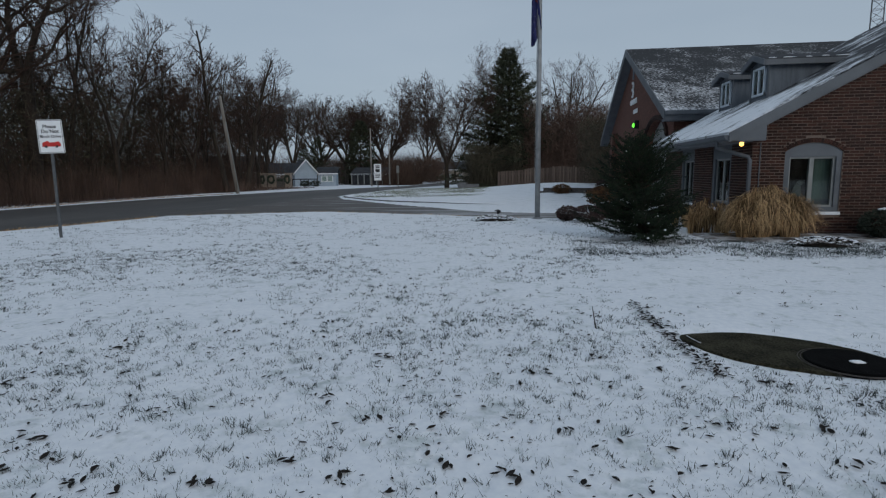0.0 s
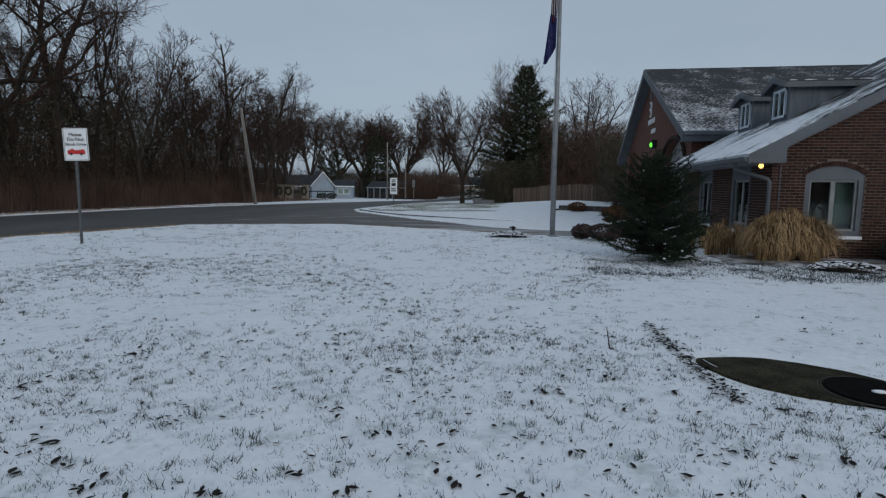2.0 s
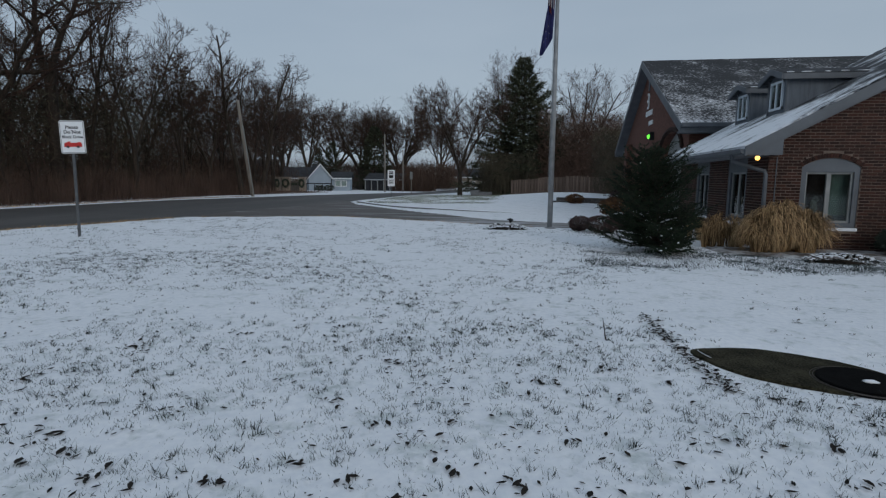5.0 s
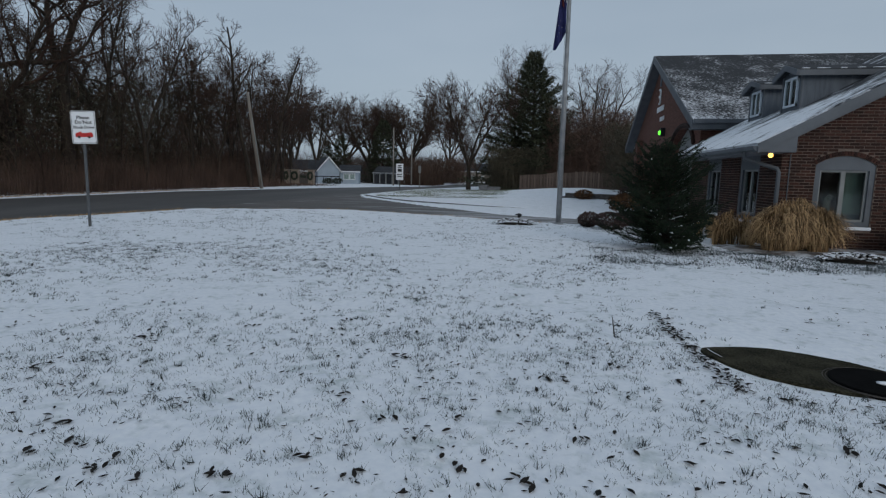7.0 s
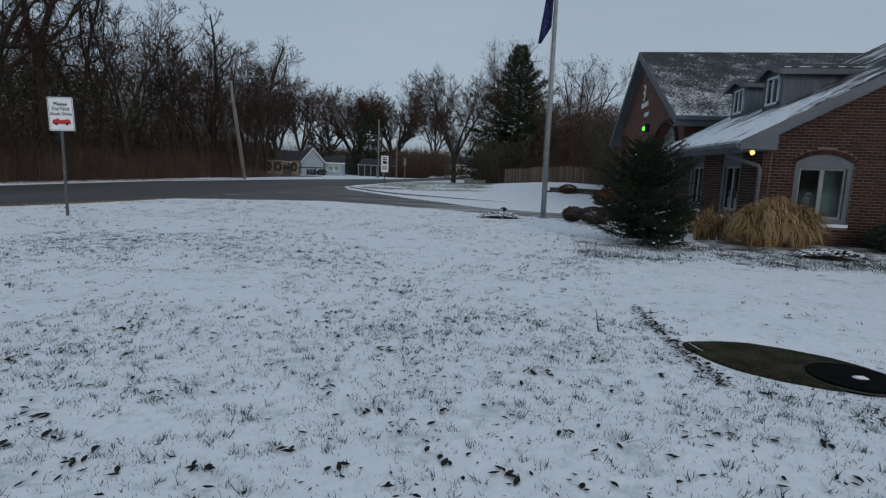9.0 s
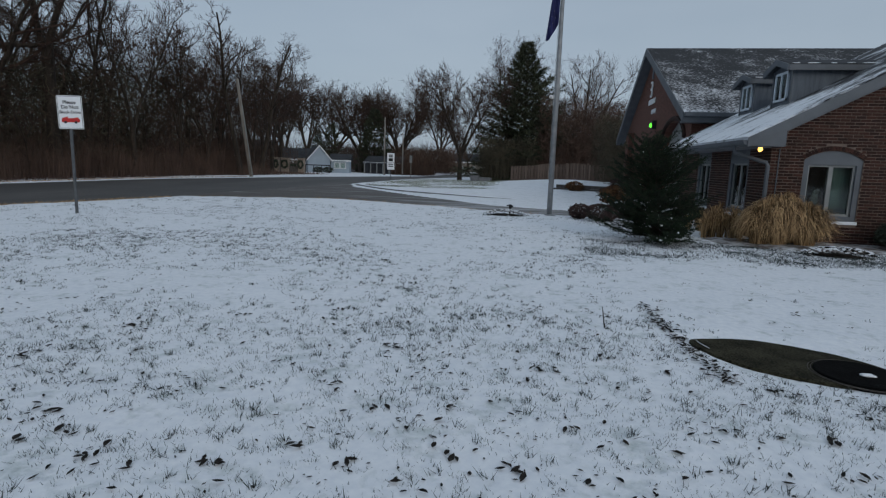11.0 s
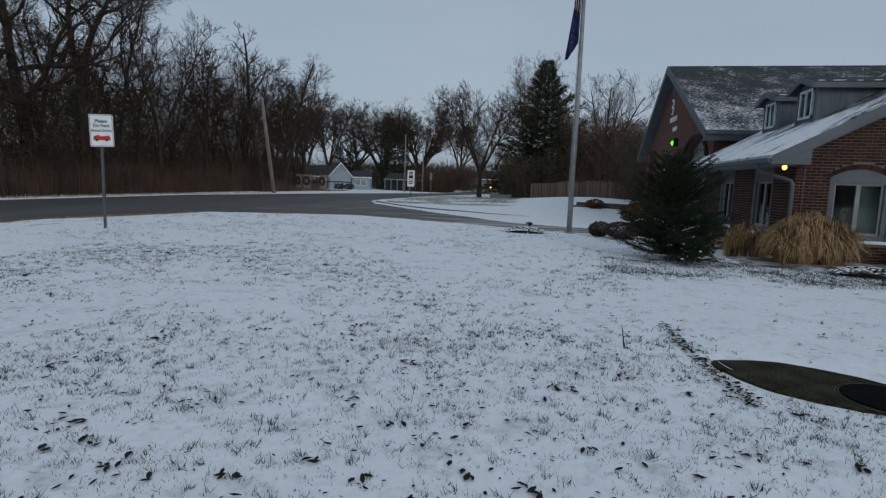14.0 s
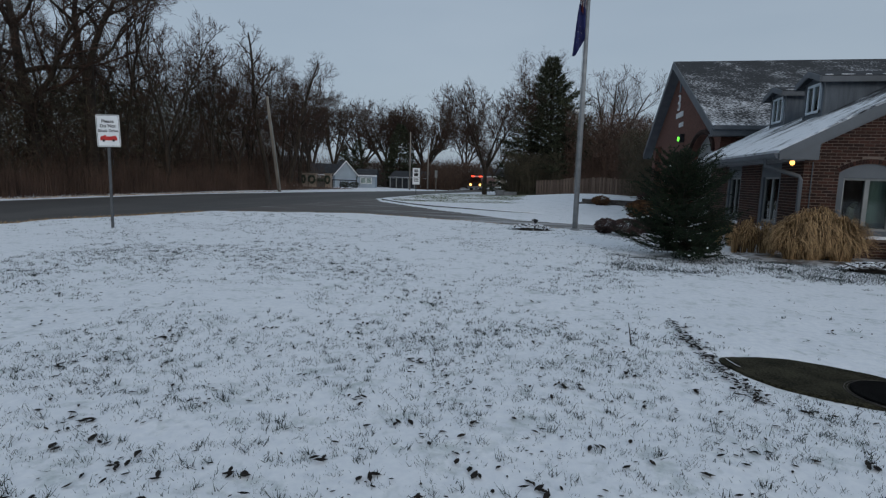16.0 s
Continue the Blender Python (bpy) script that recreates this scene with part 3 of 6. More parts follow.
def dormer(name, xf, y0, y1, z_eave, z_peak, xback):
    """Gabled dormer facing the drive; xf: front plane, in station space."""
    ym = (y0 + y1) / 2
    zb = roof_z(xf) - 0.3
    d = part(name, Shape().prism([(y0, zb), (y1, zb), (y1, z_eave), (ym, z_peak - 0.06), (y0, z_eave)], "x", xf, xback), M_SIDING, station, "grey-sided roof dormer with white windows")
    for s, ya in ((-1, y0), (1, y1)):
        r = Shape()
        o = 0.17
        k = (z_peak - z_eave) / (ym - y0)
        ye, ze = ya + s * o, z_eave - k * o
        lo, hi = 0.0, 0.07
        r.hexa([(xf - 0.2, ye, ze + lo), (xback, ye, ze + lo), (xback, ym, z_peak + lo), (xf - 0.2, ym, z_peak + lo), (xf - 0.2, ye, ze + hi), (xback, ye, ze + hi), (xback, ym, z_peak + hi), (xf - 0.2, ym, z_peak + hi)])
        part("dormer_roof", r, M_DARKROOF, d, "dark shingle dormer roof")
        gd = random.Random(int(y0 * 100) + s)
        xe = xf - 0.1
        while xe < xback - 0.4:
            ln = gd.uniform(0.08, 0.5)
            part("snow", Shape().blob((xe + ln / 2, ye - s * gd.uniform(0.04, 0.09), ze + hi + 0.03), (ln / 2, gd.uniform(0.02, 0.05), 0.016), 0.3, int(xe * 50), 8, 4), M_SNOWCAP, d)
            xe += ln + gd.uniform(0.0, 0.25)
        t = Shape()
        t.hexa([(xf - 0.24, ye, ze - 0.09), (xf - 0.2, ye, ze - 0.09), (xf - 0.2, ym, z_peak - 0.09), (xf - 0.24, ym, z_peak - 0.09), (xf - 0.24, ye, ze + 0.06), (xf - 0.2, ye, ze + 0.06), (xf - 0.2, ym, z_peak + 0.06), (xf - 0.24, ym, z_peak + 0.06)])
        t.box(xf - 0.2, ye - 0.02 if s < 0 else ye, ze - 0.09, xback, ye if s < 0 else ye + 0.02, ze + 0.05)
        part("dormer_fascia", t, M_TRIM, d, "grey painted fascia")
    for yc in (y0, y1 - 0.09):
        part("corner_board", Shape().box(xf - 0.025, yc, zb, xf - 0.003, yc + 0.09, z_eave), M_TRIM, d)
    w, h = 0.76, 0.76
    fr = Shape()
    ya, za = ym - w / 2, roof_z(xf) + 0.1
    for a in (ya, ym - 0.03, ya + w - 0.06):
        fr.box(xf - 0.05, a, za, xf, a + 0.06, za + h)
    for z in (za, za + h - 0.06):
        fr.box(xf - 0.052, ya, z, xf, ya + w, z + 0.06)
    part("dormer_window", fr, M_HOUSEWHITE, d, "white two-light window frame")
    for a, b in ((ya + 0.06, ym - 0.03), (ym + 0.03, ya + w - 0.06)):
        part("pane", Shape().box(xf - 0.02, a, za + 0.06, xf - 0.005, b, za + h - 0.06), M_GLASS, d)
    return d


dormer("dormer", 1.3, 2.51, 3.7, 4.345, 4.53, 4.4)
dormer("dormer", 1.3, 4.93, 6.1, 4.355, 4.52, 4.4)

# cross wing with the lettered gable
GX = 0.35            # gable wall plane in station space
CY0, CYM, CY1 = 7.42, 15.3, 22.6
CZ0, CZP, CZ1 = 3.62, 7.38, 3.4
ks = (CZP - CZ0) / (CYM - CY0)


def cross_z(y):
    return CZ0 + ks * (y - CY0) if y < CYM else CZP - (CZP - CZ1) * (y - CYM) / (CY1 - CYM)


cw = Shape()
cw.prism([(7.9, -0.3), (8.7, -0.3), (8.7, 2.7), (9.05, 3.2), (9.9, 3.52), (11.0, 3.52), (11.85, 3.2), (12.2, 2.7), (12.2, -0.3), (21.9, -0.3), (21.9, cross_z(21.9) - 0.1), (CYM, CZP - 0.1), (7.9, cross_z(7.9) - 0.1)], "x", GX, GX + 0.35)
# same brick as the front wing, its brighter light put into a paler colour
M_FARBRICK_LIT = surface("red_brick_far_lit", (0.085, 0.039, 0.03), (0.16, 0.074, 0.056), 2.5, 0.9, 0.4, 30, stretch=(3, 3, 9), depth=0.01)
part("cross_gable_wall", cw, M_FARBRICK_LIT, station, "plain red-brick gable wall")
part("cross_wall", Shape().box(GX + 0.35, 7.9, -0.3, 14.0, 8.2, 3.7).box(GX + 0.35, 21.6, -0.3, 14.0, 21.9, 3.5).box(13.7, 8.2, -0.3, 14.0, 21.6, 3.5), M_FARBRICK_LIT, station)
part("arched_opening", Shape().box(GX + 0.3, 8.6, -0.3, GX + 0.34, 12.3, 3.6), M_TRIM_LIGHT, station, "pale arched bay door")
GXO = -0.07
for s, (ya, za) in ((0, (CY0, CZ0)), (1, (CY1, CZ1))):
    part("cross_roof", Shape().hexa([(GXO, ya, za - 0.12), (14.4, ya, za - 0.12), (14.4, CYM, CZP - 0.12), (GXO, CYM, CZP - 0.12), (GXO, ya, za), (14.4, ya, za), (14.4, CYM, CZP), (GXO, CYM, CZP)]), M_ROOF2, station, "thinly snow-dusted dark shingle roof")
    part("cross_rake", Shape().hexa([(GXO - 0.04, ya, za - 0.34), (GXO, ya, za - 0.34), (GXO, CYM, CZP - 0.34), (GXO - 0.04, CYM, CZP - 0.34), (GXO - 0.04, ya, za - 0.01), (GXO, ya, za - 0.01), (GXO, CYM, CZP - 0.01), (GXO - 0.04, CYM, CZP - 0.01)]), M_TRIM, station, "grey painted rake board")
    part("cross_soffit", Shape().hexa([(GXO, ya, za - 0.36), (GX, ya, za - 0.36), (GX, CYM, CZP - 0.3), (GXO, CYM, CZP - 0.3), (GXO, ya, za - 0.13), (GX, ya, za - 0.13), (GX, CYM, CZP - 0.13), (GXO, CYM, CZP - 0.13)]), M_TRIM, station)
part("cross_gutter", Shape().box(GXO, CY0 - 0.14, CZ0 - 0.16, 8.5, CY0, CZ0 - 0.01), M_TRIM, station, bevel=0.02)
part("cross_eave_soffit", Shape().box(GXO, CY0, CZ0 - 0.36, 8.5, 7.9, CZ0 - 0.28).box(GXO, CY0 - 0.02, CZ0 - 0.36, 8.5, CY0, CZ0 - 0.16), M_TRIM, station)
part("porch_post", Shape().box(0.05, 19.2, -0.2, 0.4, 19.55, 3.6), M_FARBRICK_LIT, station)


# emblem and lettering bars on the cross gable, green lamp, louvre
def gable_bar(name, y0, y1, z0, z1, material, label, proud=0.05):
    return part(name, Shape().box(GX - proud, y0, z0, GX - 0.002, y1, z1), material, station, label, bevel=0.008)


emblem = Shape()
for zc in (5.62, 5.28):
    emblem.tube([(GX - 0.03, 15.35 - 0.19 * math.cos(a), zc + 0.17 * math.sin(a)) for a in [radians(-120 + 24 * i) for i in range(11)]], [0.05] * 11, 6)
part("emblem", emblem, M_WHITE, station, "white rounded emblem on the gable")
for i in range(9):
    gable_bar("letter_bar", 14.35 + i * 0.16, 14.47 + i * 0.16, 4.72, 4.96, M_WHITE, "white letter, unreadable")
for i in range(6):
    gable_bar("letter_bar", 14.15 + i * 0.15, 14.25 + i * 0.15, 4.24, 4.44, M_WHITE, "small white letter, unreadable", 0.04)
part("gable_louvre", Shape().box(GX - 0.04, 15.2, 5.95, GX - 0.002, 15.45, 6.85), M_SIDING, station)
gl = part("wall_lamp", Shape().box(GX - 0.2, 13.72, 3.46, GX - 0.002, 14.05, 3.84), M_BLACK, station, "wall lamp glowing green", bevel=0.02)
part("lens", Shape().blob((GX - 0.22, 13.88, 3.62), (0.07, 0.1, 0.11), 0, 0, 10, 6), M_GREEN, gl, smooth=True)
part("arch_ring", Shape().tube([(GX - 0.02, 10.45 - 1.86 * math.cos(a), 2.7 + 0.95 * math.sin(a)) for a in [radians(8 + 16.4 * i) for i in range(11)]], [0.1] * 11, 6), M_BRICK, station)

# figure-shaped ornament standing inside the front window
orn = Shape().blob((1.12, 0.26, 0.97), (0.09, 0.07, 0.17), 0.3, 3, 10, 8).blob((1.16, 0.24, 1.17), (0.07, 0.06, 0.06), 0.3, 5, 10, 8)
ornament = part("window_ornament", orn, M_HOUSETAN, smooth=True)
ornament.location = (OX, OY, 0)
tagged(ornament, "small pale figure-shaped ornament standing inside the window", "ornament")
part("ornament_shelf", Shape().box(0.8, 0.2, 0.7, 1.9, 0.4, 0.8), M_TRIM, station)
part("window_curtain", Shape().box(1.42, 0.28, 0.62, 1.86, 0.3, 1.85), surface("pale_green_curtain", (0.16, 0.2, 0.18), (0.24, 0.29, 0.26), 3, 0.9, 0.2, 20, stretch=(8, 1, 0.5)), station, "pale green curtain behind the glass")

bed = sheet("flower_bed", axis_steps([(4.0, 9.5, 0.15)]), axis_steps([(11.9, 13.38, 0.15)]), lambda x, y: ground_height(x, y) + 0.035 * smooth_step(11.9, 12.15, y) * smooth_step(4.0, 4.3, x) - 0.05 * (1 - smooth_step(11.9, 12.05, y + 0.1 * lumps(x, y, 4, 41))) + 0.012 * lumps(x, y, 5, 42), M_DIRTYSNOW)
tagged(bed, "bare soil bed with thin snow along the brick wall", "flower bed", kind="structure")

# far side of the front wing
RX2 = RIDGE_X + 8.6
part("rear_roof", Shape().hexa([(RIDGE_X, Y0, roof_z(RIDGE_X) - T), (RX2, Y0, roof_z(RIDGE_X) - T - SLOPE * 8.6), (RX2, Y1, roof_z(RIDGE_X) - T - SLOPE * 8.6), (RIDGE_X, Y1, roof_z(RIDGE_X) - T),
     (RIDGE_X, Y0, roof_z(RIDGE_X) - 0.02), (RX2, Y0, roof_z(RIDGE_X) - 0.02 - SLOPE * 8.6), (RX2, Y1, roof_z(RIDGE_X) - 0.02 - SLOPE * 8.6), (RIDGE_X, Y1, roof_z(RIDGE_X) - 0.02)]), M_ROOF2, station)
part("rear_gable_wall", Shape().prism([(RIDGE_X, -0.3), (RX2 - 0.6, -0.3), (RX2 - 0.6, 2.4), (RIDGE_X, roof_z(RIDGE_X) - 0.14)], "y", 0.0, WALL_T), M_FARBRICK_LIT, station)
part("rear_side_wall", Shape().box(RX2 - 0.9, WALL_T, -0.3, RX2 - 0.6, DEEP, 2.4), M_FARBRICK_LIT, station)


# ---- trees ----
def grow(seed, height, r0, first=0.3, kids=(9, 6, 5), angle=(48, 45, 42), reach=(0.42, 0.5, 0.5), lean=(0, 0), up=0.25, forks=1, wild=0.16, twig=0.009, flare=0.28):
    """A leafless tree: (trunk and limbs, fine crown) as two shapes. kids: branches per level."""
    r = random.Random(seed)
    wood, crown = Shape(), Shape()

    def sliver(p, d, length, rad):
        side = d.orthogonal().normalized() * rad
        bend = p + d * length * 0.5 + Vector((r.uniform(-0.1, 0.1), r.uniform(-0.1, 0.1), 0.06)) * length
        k = len(crown.v)
        crown.v += [tuple(p - side), tuple(p + side), tuple(bend + side * 0.7), tuple(bend - side * 0.7), tuple(p + d * length + Vector((r.uniform(-0.15, 0.15), r.uniform(-0.15, 0.15), 0.16)) * length)]
        crown.f += [(k, k + 1, k + 2, k + 3), (k + 3, k + 2, k + 4)]

    def limb(p, d, length, rad, level):
        if level == len(kids) and level >= 3:
            return sliver(p, d, length, rad)
        n = (9, 6, 4, 3, 2)[level]
        pts, rads = [p.copy()], [rad]
        dirs = [d.copy()]
        for i in range(n):
            j = wild * (0.6 if level == 0 else 1.5)
            d = (d + Vector((r.uniform(-j, j), r.uniform(-j, j), r.uniform(-j, j) * 0.6 + up * 0.22 * (level > 0)))).normalized()
            p = p + d * (length / n)
            pts.append(p.copy())
            dirs.append(d.copy())
            t = (i + 1) / n
            rads.append(max(rad * (1 - 0.74 * t), twig * (2.2, 1.7, 1.2, 0.8, 0.5)[level]))
        if level == 0:
            rads[0] = rad * 1.35
        (wood if level < 2 else crown).tube(pts, rads, (9, 6, 4, 3, 3)[level], cap=False)
        if level >= len(kids):
            return
        k = kids[level]
        for i in range(k):
            lo = first if level == 0 else 0.22
            t = lo + (1 - lo) * (i + r.random() * 0.8) / k
            q = min(int(t * n), n - 1)
            w = t * n - q
            at_p = pts[q].lerp(pts[q + 1], w)
            ax = dirs[q + 1].orthogonal().normalized()
            az = (i * 2.4 + r.uniform(-0.5, 0.5)) + seed
            ax = Matrix.Rotation(az, 3, dirs[q + 1]) @ ax
            a = radians(angle[min(level, len(angle) - 1)] * r.uniform(0.65, 1.25))
            nd = (dirs[q + 1] * math.cos(a) + ax * math.sin(a)).normalized()
            rr = (rads[q] + (rads[q + 1] - rads[q]) * w) * 0.74 * r.uniform(0.75, 1.0)
            ln = length * reach[min(level, len(reach) - 1)] * r.uniform(0.7, 1.15) * (1.1 - 0.5 * t if level == 0 else 1.0)
            limb(at_p, nd, ln, max(rr, twig), level + 1)

    base = Vector((0, 0, -0.15))
    d0 = Vector((lean[0], lean[1], 1)).normalized()
    if forks == 1:
        limb(base, d0, height, r0, 0)
    else:
        split = base + d0 * height * first
        wood.tube([base, base + d0 * height * first * 0.5, split], [r0 * 1.35, r0, r0 * 0.95], 9, cap=False)
        for i in range(forks):
            az = 2 * math.pi * i / forks + seed
            nd = (d0 + Vector((math.cos(az), math.sin(az), 0)) * flare * r.uniform(0.7, 1.2)).normalized()
            limb(split - nd * 0.1, nd, height * (1 - first), r0 * 0.72, 0)
    # bring the topmost twig to the wanted height
    k = height / max(v[2] for v in wood.v + crown.v)
    for s in (wood, crown):
        s.v = [(v[0] * k, v[1] * k, v[2] * k) for v in s.v]
    return wood, crown


def bare_tree(name, x, y, label, grown, group="", rz=0.0, bark=None, twigs=None):
    t = thing(name, x, y, gz(x, y), label, "tree", group, rz=rz)
    part("trunk", grown[0], bark or M_BARK, t, smooth=True)
    part("crown", grown[1], twigs or M_TWIG_DARK, t, "fine bare twigs")
    return t


WOODS = "bare trees of the roadside woods"
LBL = "bare dark-barked woodland tree with fine twigs behind the road"
# woodland kinds, built once
forked = bare_tree("woodland_tree", -27.9, 28.7, "large forked bare tree with thick mossy trunk beside the road", grow(3, 16.5, 0.4, first=0.46, kids=(8, 6, 5, 4), forks=2, flare=0.2, up=0.2, angle=(58, 52, 48), reach=(0.55, 0.52, 0.52, 0.6), wild=0.3, twig=0.012), WOODS)
broad = bare_tree("woodland_tree", -29.7, 26.6, "broad bare tree with heavy spreading limbs beside the road", grow(11, 16, 0.55, first=0.25, kids=(9, 6, 5, 3), reach=(0.65, 0.55, 0.5, 0.6), angle=(62, 50, 48), wild=0.32, up=0.2, twig=0.011), WOODS)
kinds = [forked, broad]
for s, (h, r0, f0, x, y) in enumerate(((13.6, 0.2, 0.26, -26.9, 34.0), (12.3, 0.17, 0.3, -27.5, 40.0), (12.4, 0.19, 0.22, -27.0, 43.0), (12.4, 0.15, 0.2, -29.5, 49.0))):
    kinds.append(bare_tree("woodland_tree", x, y, LBL, grow(20 + s, h, r0, first=f0, kids=(8, 6, 5, 4), forks=2 + s % 2, flare=0.22, reach=(0.42, 0.5, 0.52, 0.6), angle=(48, 48, 46, 45), up=0.35, wild=0.24, twig=0.013), WOODS))
# broken-topped trees by the leaning pole
ragged_tree = bare_tree("woodland_tree", -24.6, 44.0, "tall thin bare tree with a ragged top behind the leaning pole", grow(31, 13.8, 0.24, first=0.3, kids=(15, 5, 4, 4), reach=(0.2, 0.45, 0.55, 0.6), up=0.45, wild=0.2), WOODS)
copy_thing(ragged_tree, pose(-25.2, 48.5, gz(-25.2, 48.5), 0, 0, 130)).scale = (1.15, 1.15, 0.95)
r5 = random.Random(5)
spots = [(-31, 14), (-28.5, 19.5), (-33, 22), (-30.5, 24), (-32, 29.5), (-31, 36.5), (-34, 34), (-33, 41.5), (-30.5, 45.5), (-36, 47), (-27.5, 51.5), (-32, 53), (-38, 40), (-39, 32), (-38, 25), (-37, 18), (-43, 47), (-37, 55), (-38, 62), (-30, 9), (-28.5, 32), (-27.4, 55.5), (-29.6, 57.5), (-33.5, 60), (-30.5, 61.5)]
for i, (x, y) in enumerate(spots):
    src = kinds[(2, 3, 4, 5, 3, 2, 5, 4, 3, 2, 4)[i % 11]]
    k = r5.uniform(0.9, 1.08) * (1.08 if y < 31 else 1.0)
    c = copy_thing(src, pose(x, y, gz(x, y), 0, 0, r5.uniform(0, 360)))
    c.scale = (k, k, k)
    c["label"] = LBL

# saplings between the trunks
sap = bare_tree("sapling", -26.6, 31.4, "thin leafless sapling in the roadside brush", grow(41, 7.5, 0.05, first=0.15, kids=(15, 6, 5), reach=(0.26, 0.5, 0.5), angle=(38, 40, 40), up=0.4, twig=0.004), "saplings in the woods")
sap2 = bare_tree("sapling", -26.9, 26.0, "thin leafless sapling in the roadside brush", grow(42, 6.0, 0.045, first=0.1, kids=(16, 6, 5), reach=(0.3, 0.5, 0.5), angle=(42, 40, 40), up=0.3, twig=0.004), "saplings in the woods")
for i in range(32):
    x, y = -26.2 - abs(r5.gauss(0, 5.5)), r5.uniform(10, 52)
    copy_thing((sap, sap2)[i % 2], pose(x, y, gz(x, y), r5.uniform(-5, 5), r5.uniform(-5, 5), r5.uniform(0, 360)))

# street and garden trees beyond the junction
GARDEN = "bare shade trees beyond the junction"
big = bare_tree("shade_tree", -38.9, 92, "big spreading bare shade tree behind the pale house", grow(51, 17.2, 0.42, first=0.25, kids=(8, 6, 6, 5), forks=4, flare=0.5, reach=(0.5, 0.52, 0.55, 0.6), angle=(44, 46, 44, 42), up=0.35, wild=0.11, twig=0.02), GARDEN)
vase = bare_tree("shade_tree", -33.6, 105, "vase-shaped bare shade tree beside the far road", grow(52, 17.4, 0.4, first=0.25, kids=(8, 6, 6, 5), forks=5, flare=0.75, reach=(0.46, 0.5, 0.55, 0.6), angle=(40, 44, 42, 40), up=0.4, wild=0.1, twig=0.022), GARDEN)
for x, y, src, k, a in ((-26.4, 108, vase, 1.04, 160), (-31.4, 66, kinds[2], 1.18, 80), (-34.5, 72, kinds[4], 1.2, 30), (-38, 78, kinds[5], 1.3, 200), (-45, 96, big, 0.95, 100), (-50, 100, vase, 0.95, 10), (-43, 118, vase, 1.15, 250), (-37, 120, big, 1.18, 70), (-30, 126, vase, 1.18, 210), (-21, 128, big, 1.08, 320), (-17, 150, vase, 0.85, 20), (-9, 165, big, 0.8, 140), (-2, 150, vase, 0.75, 250)):
    copy_thing(src, pose(x, y, gz(x, y), 0, 0, a)).scale = (k, k, k)
maple = bare_tree("shade_tree", -7.2, 56, "solitary round-crowned bare maple on the snowy island", grow(64, 11.3, 0.24, first=0.25, kids=(8, 7, 7, 5), forks=4, flare=0.58, reach=(0.52, 0.52, 0.55, 0.6), angle=(48, 50, 46, 45), up=0.3, wild=0.13, twig=0.015), GARDEN)
tall = bare_tree("shade_tree", -3.4, 75, "tall bare tree rising behind the dark pine", grow(71, 19.6, 0.28, first=0.3, kids=(8, 7, 6, 5), forks=3, flare=0.34, reach=(0.46, 0.5, 0.55, 0.6), angle=(46, 46, 44), up=0.35, wild=0.11, twig=0.011), GARDEN)
multi = bare_tree("shade_tree", 5.6, 63, "bare multi-stemmed tree behind the board fence", grow(72, 14.4, 0.26, first=0.25, kids=(7, 6, 6, 5), forks=4, flare=0.36, reach=(0.42, 0.52, 0.55), angle=(40, 44, 44), up=0.45, wild=0.1, twig=0.01), GARDEN)
copy_thing(multi, pose(8.9, 70, gz(8.9, 70), 0, 0, 90)).scale = (0.72, 0.72, 0.72)


def stems(name, n, xr, yr, hr, width, material, label, category, seed, bend=0.25, fade=None):
    """A mass of thin upright stems, each a bent sliver with side twigs."""
    g = np.random.default_rng(seed)
    x, y = g.uniform(*xr, n), g.uniform(*yr, n)
    h = g.uniform(*hr, n) * (0.6 + 0.4 * g.random(n))
    if fade is not None:
        h = h * fade(x, y)
    a, b = g.uniform(0, 2 * np.pi, n), g.normal(0, bend, (n, 2)) * h[:, None]
    z = ground_height(x, y) - 0.05
    w = width * g.uniform(0.5, 1.2, n)
    ca, sa = np.cos(a) * w, np.sin(a) * w
    v = np.stack([np.stack([x - ca, y - sa, z], 1), np.stack([x + ca, y + sa, z], 1),
                  np.stack([x + b[:, 0] * 0.4 + ca * 0.6, y + b[:, 1] * 0.4 + sa * 0.6, z + h * 0.55], 1), np.stack([x + b[:, 0] * 0.4 - ca * 0.6, y + b[:, 1] * 0.4 - sa * 0.6, z + h * 0.55], 1),
                  np.stack([x + b[:, 0], y + b[:, 1], z + h], 1)], 1).reshape(-1, 3)
    k = np.arange(n) * 5
    f = [tuple(q) for q in np.stack([k, k + 1, k + 2, k + 3], 1).tolist()] + [tuple(q) for q in np.stack([k + 3, k + 2, k + 4], 1).tolist()]
    me = bpy.data.meshes.new(name)
    me.from_pydata(v.tolist(), [], f)
    me.materials.append(material)
    return tagged(new(name, me), label, category, kind="stuff")


def ragged(x, y):
    return 0.75 + 0.35 * lumps(x, y, 0.8, 9)


stems("brush", 19000, (-29.5, -25.1), (2, 44.5), (1.7, 4.0), 0.011, M_BRUSH, "russet leafless brush along the far road verge", "brush", 6, 0.22, ragged)
stems("brush", 5000, (-30, -24.0), (43, 50), (0.7, 1.9), 0.012, M_BRUSH, "russet leafless brush by the leaning pole", "brush", 7, 0.22, ragged)
stems("dead_grass", 5200, (-31.5, -23.5), (49, 62.4), (0.12, 0.4), 0.014, M_BRUSH, "flattened brown grass and stalks round the gate piers", "grass", 16, 0.5)
stems("thicket", 6000, (-62, -31), (-5, 74), (2.5, 8.0), 0.028, M_TWIG, "dense tangle of thin dark stems deep in the woods", "undergrowth", 8, 0.12)
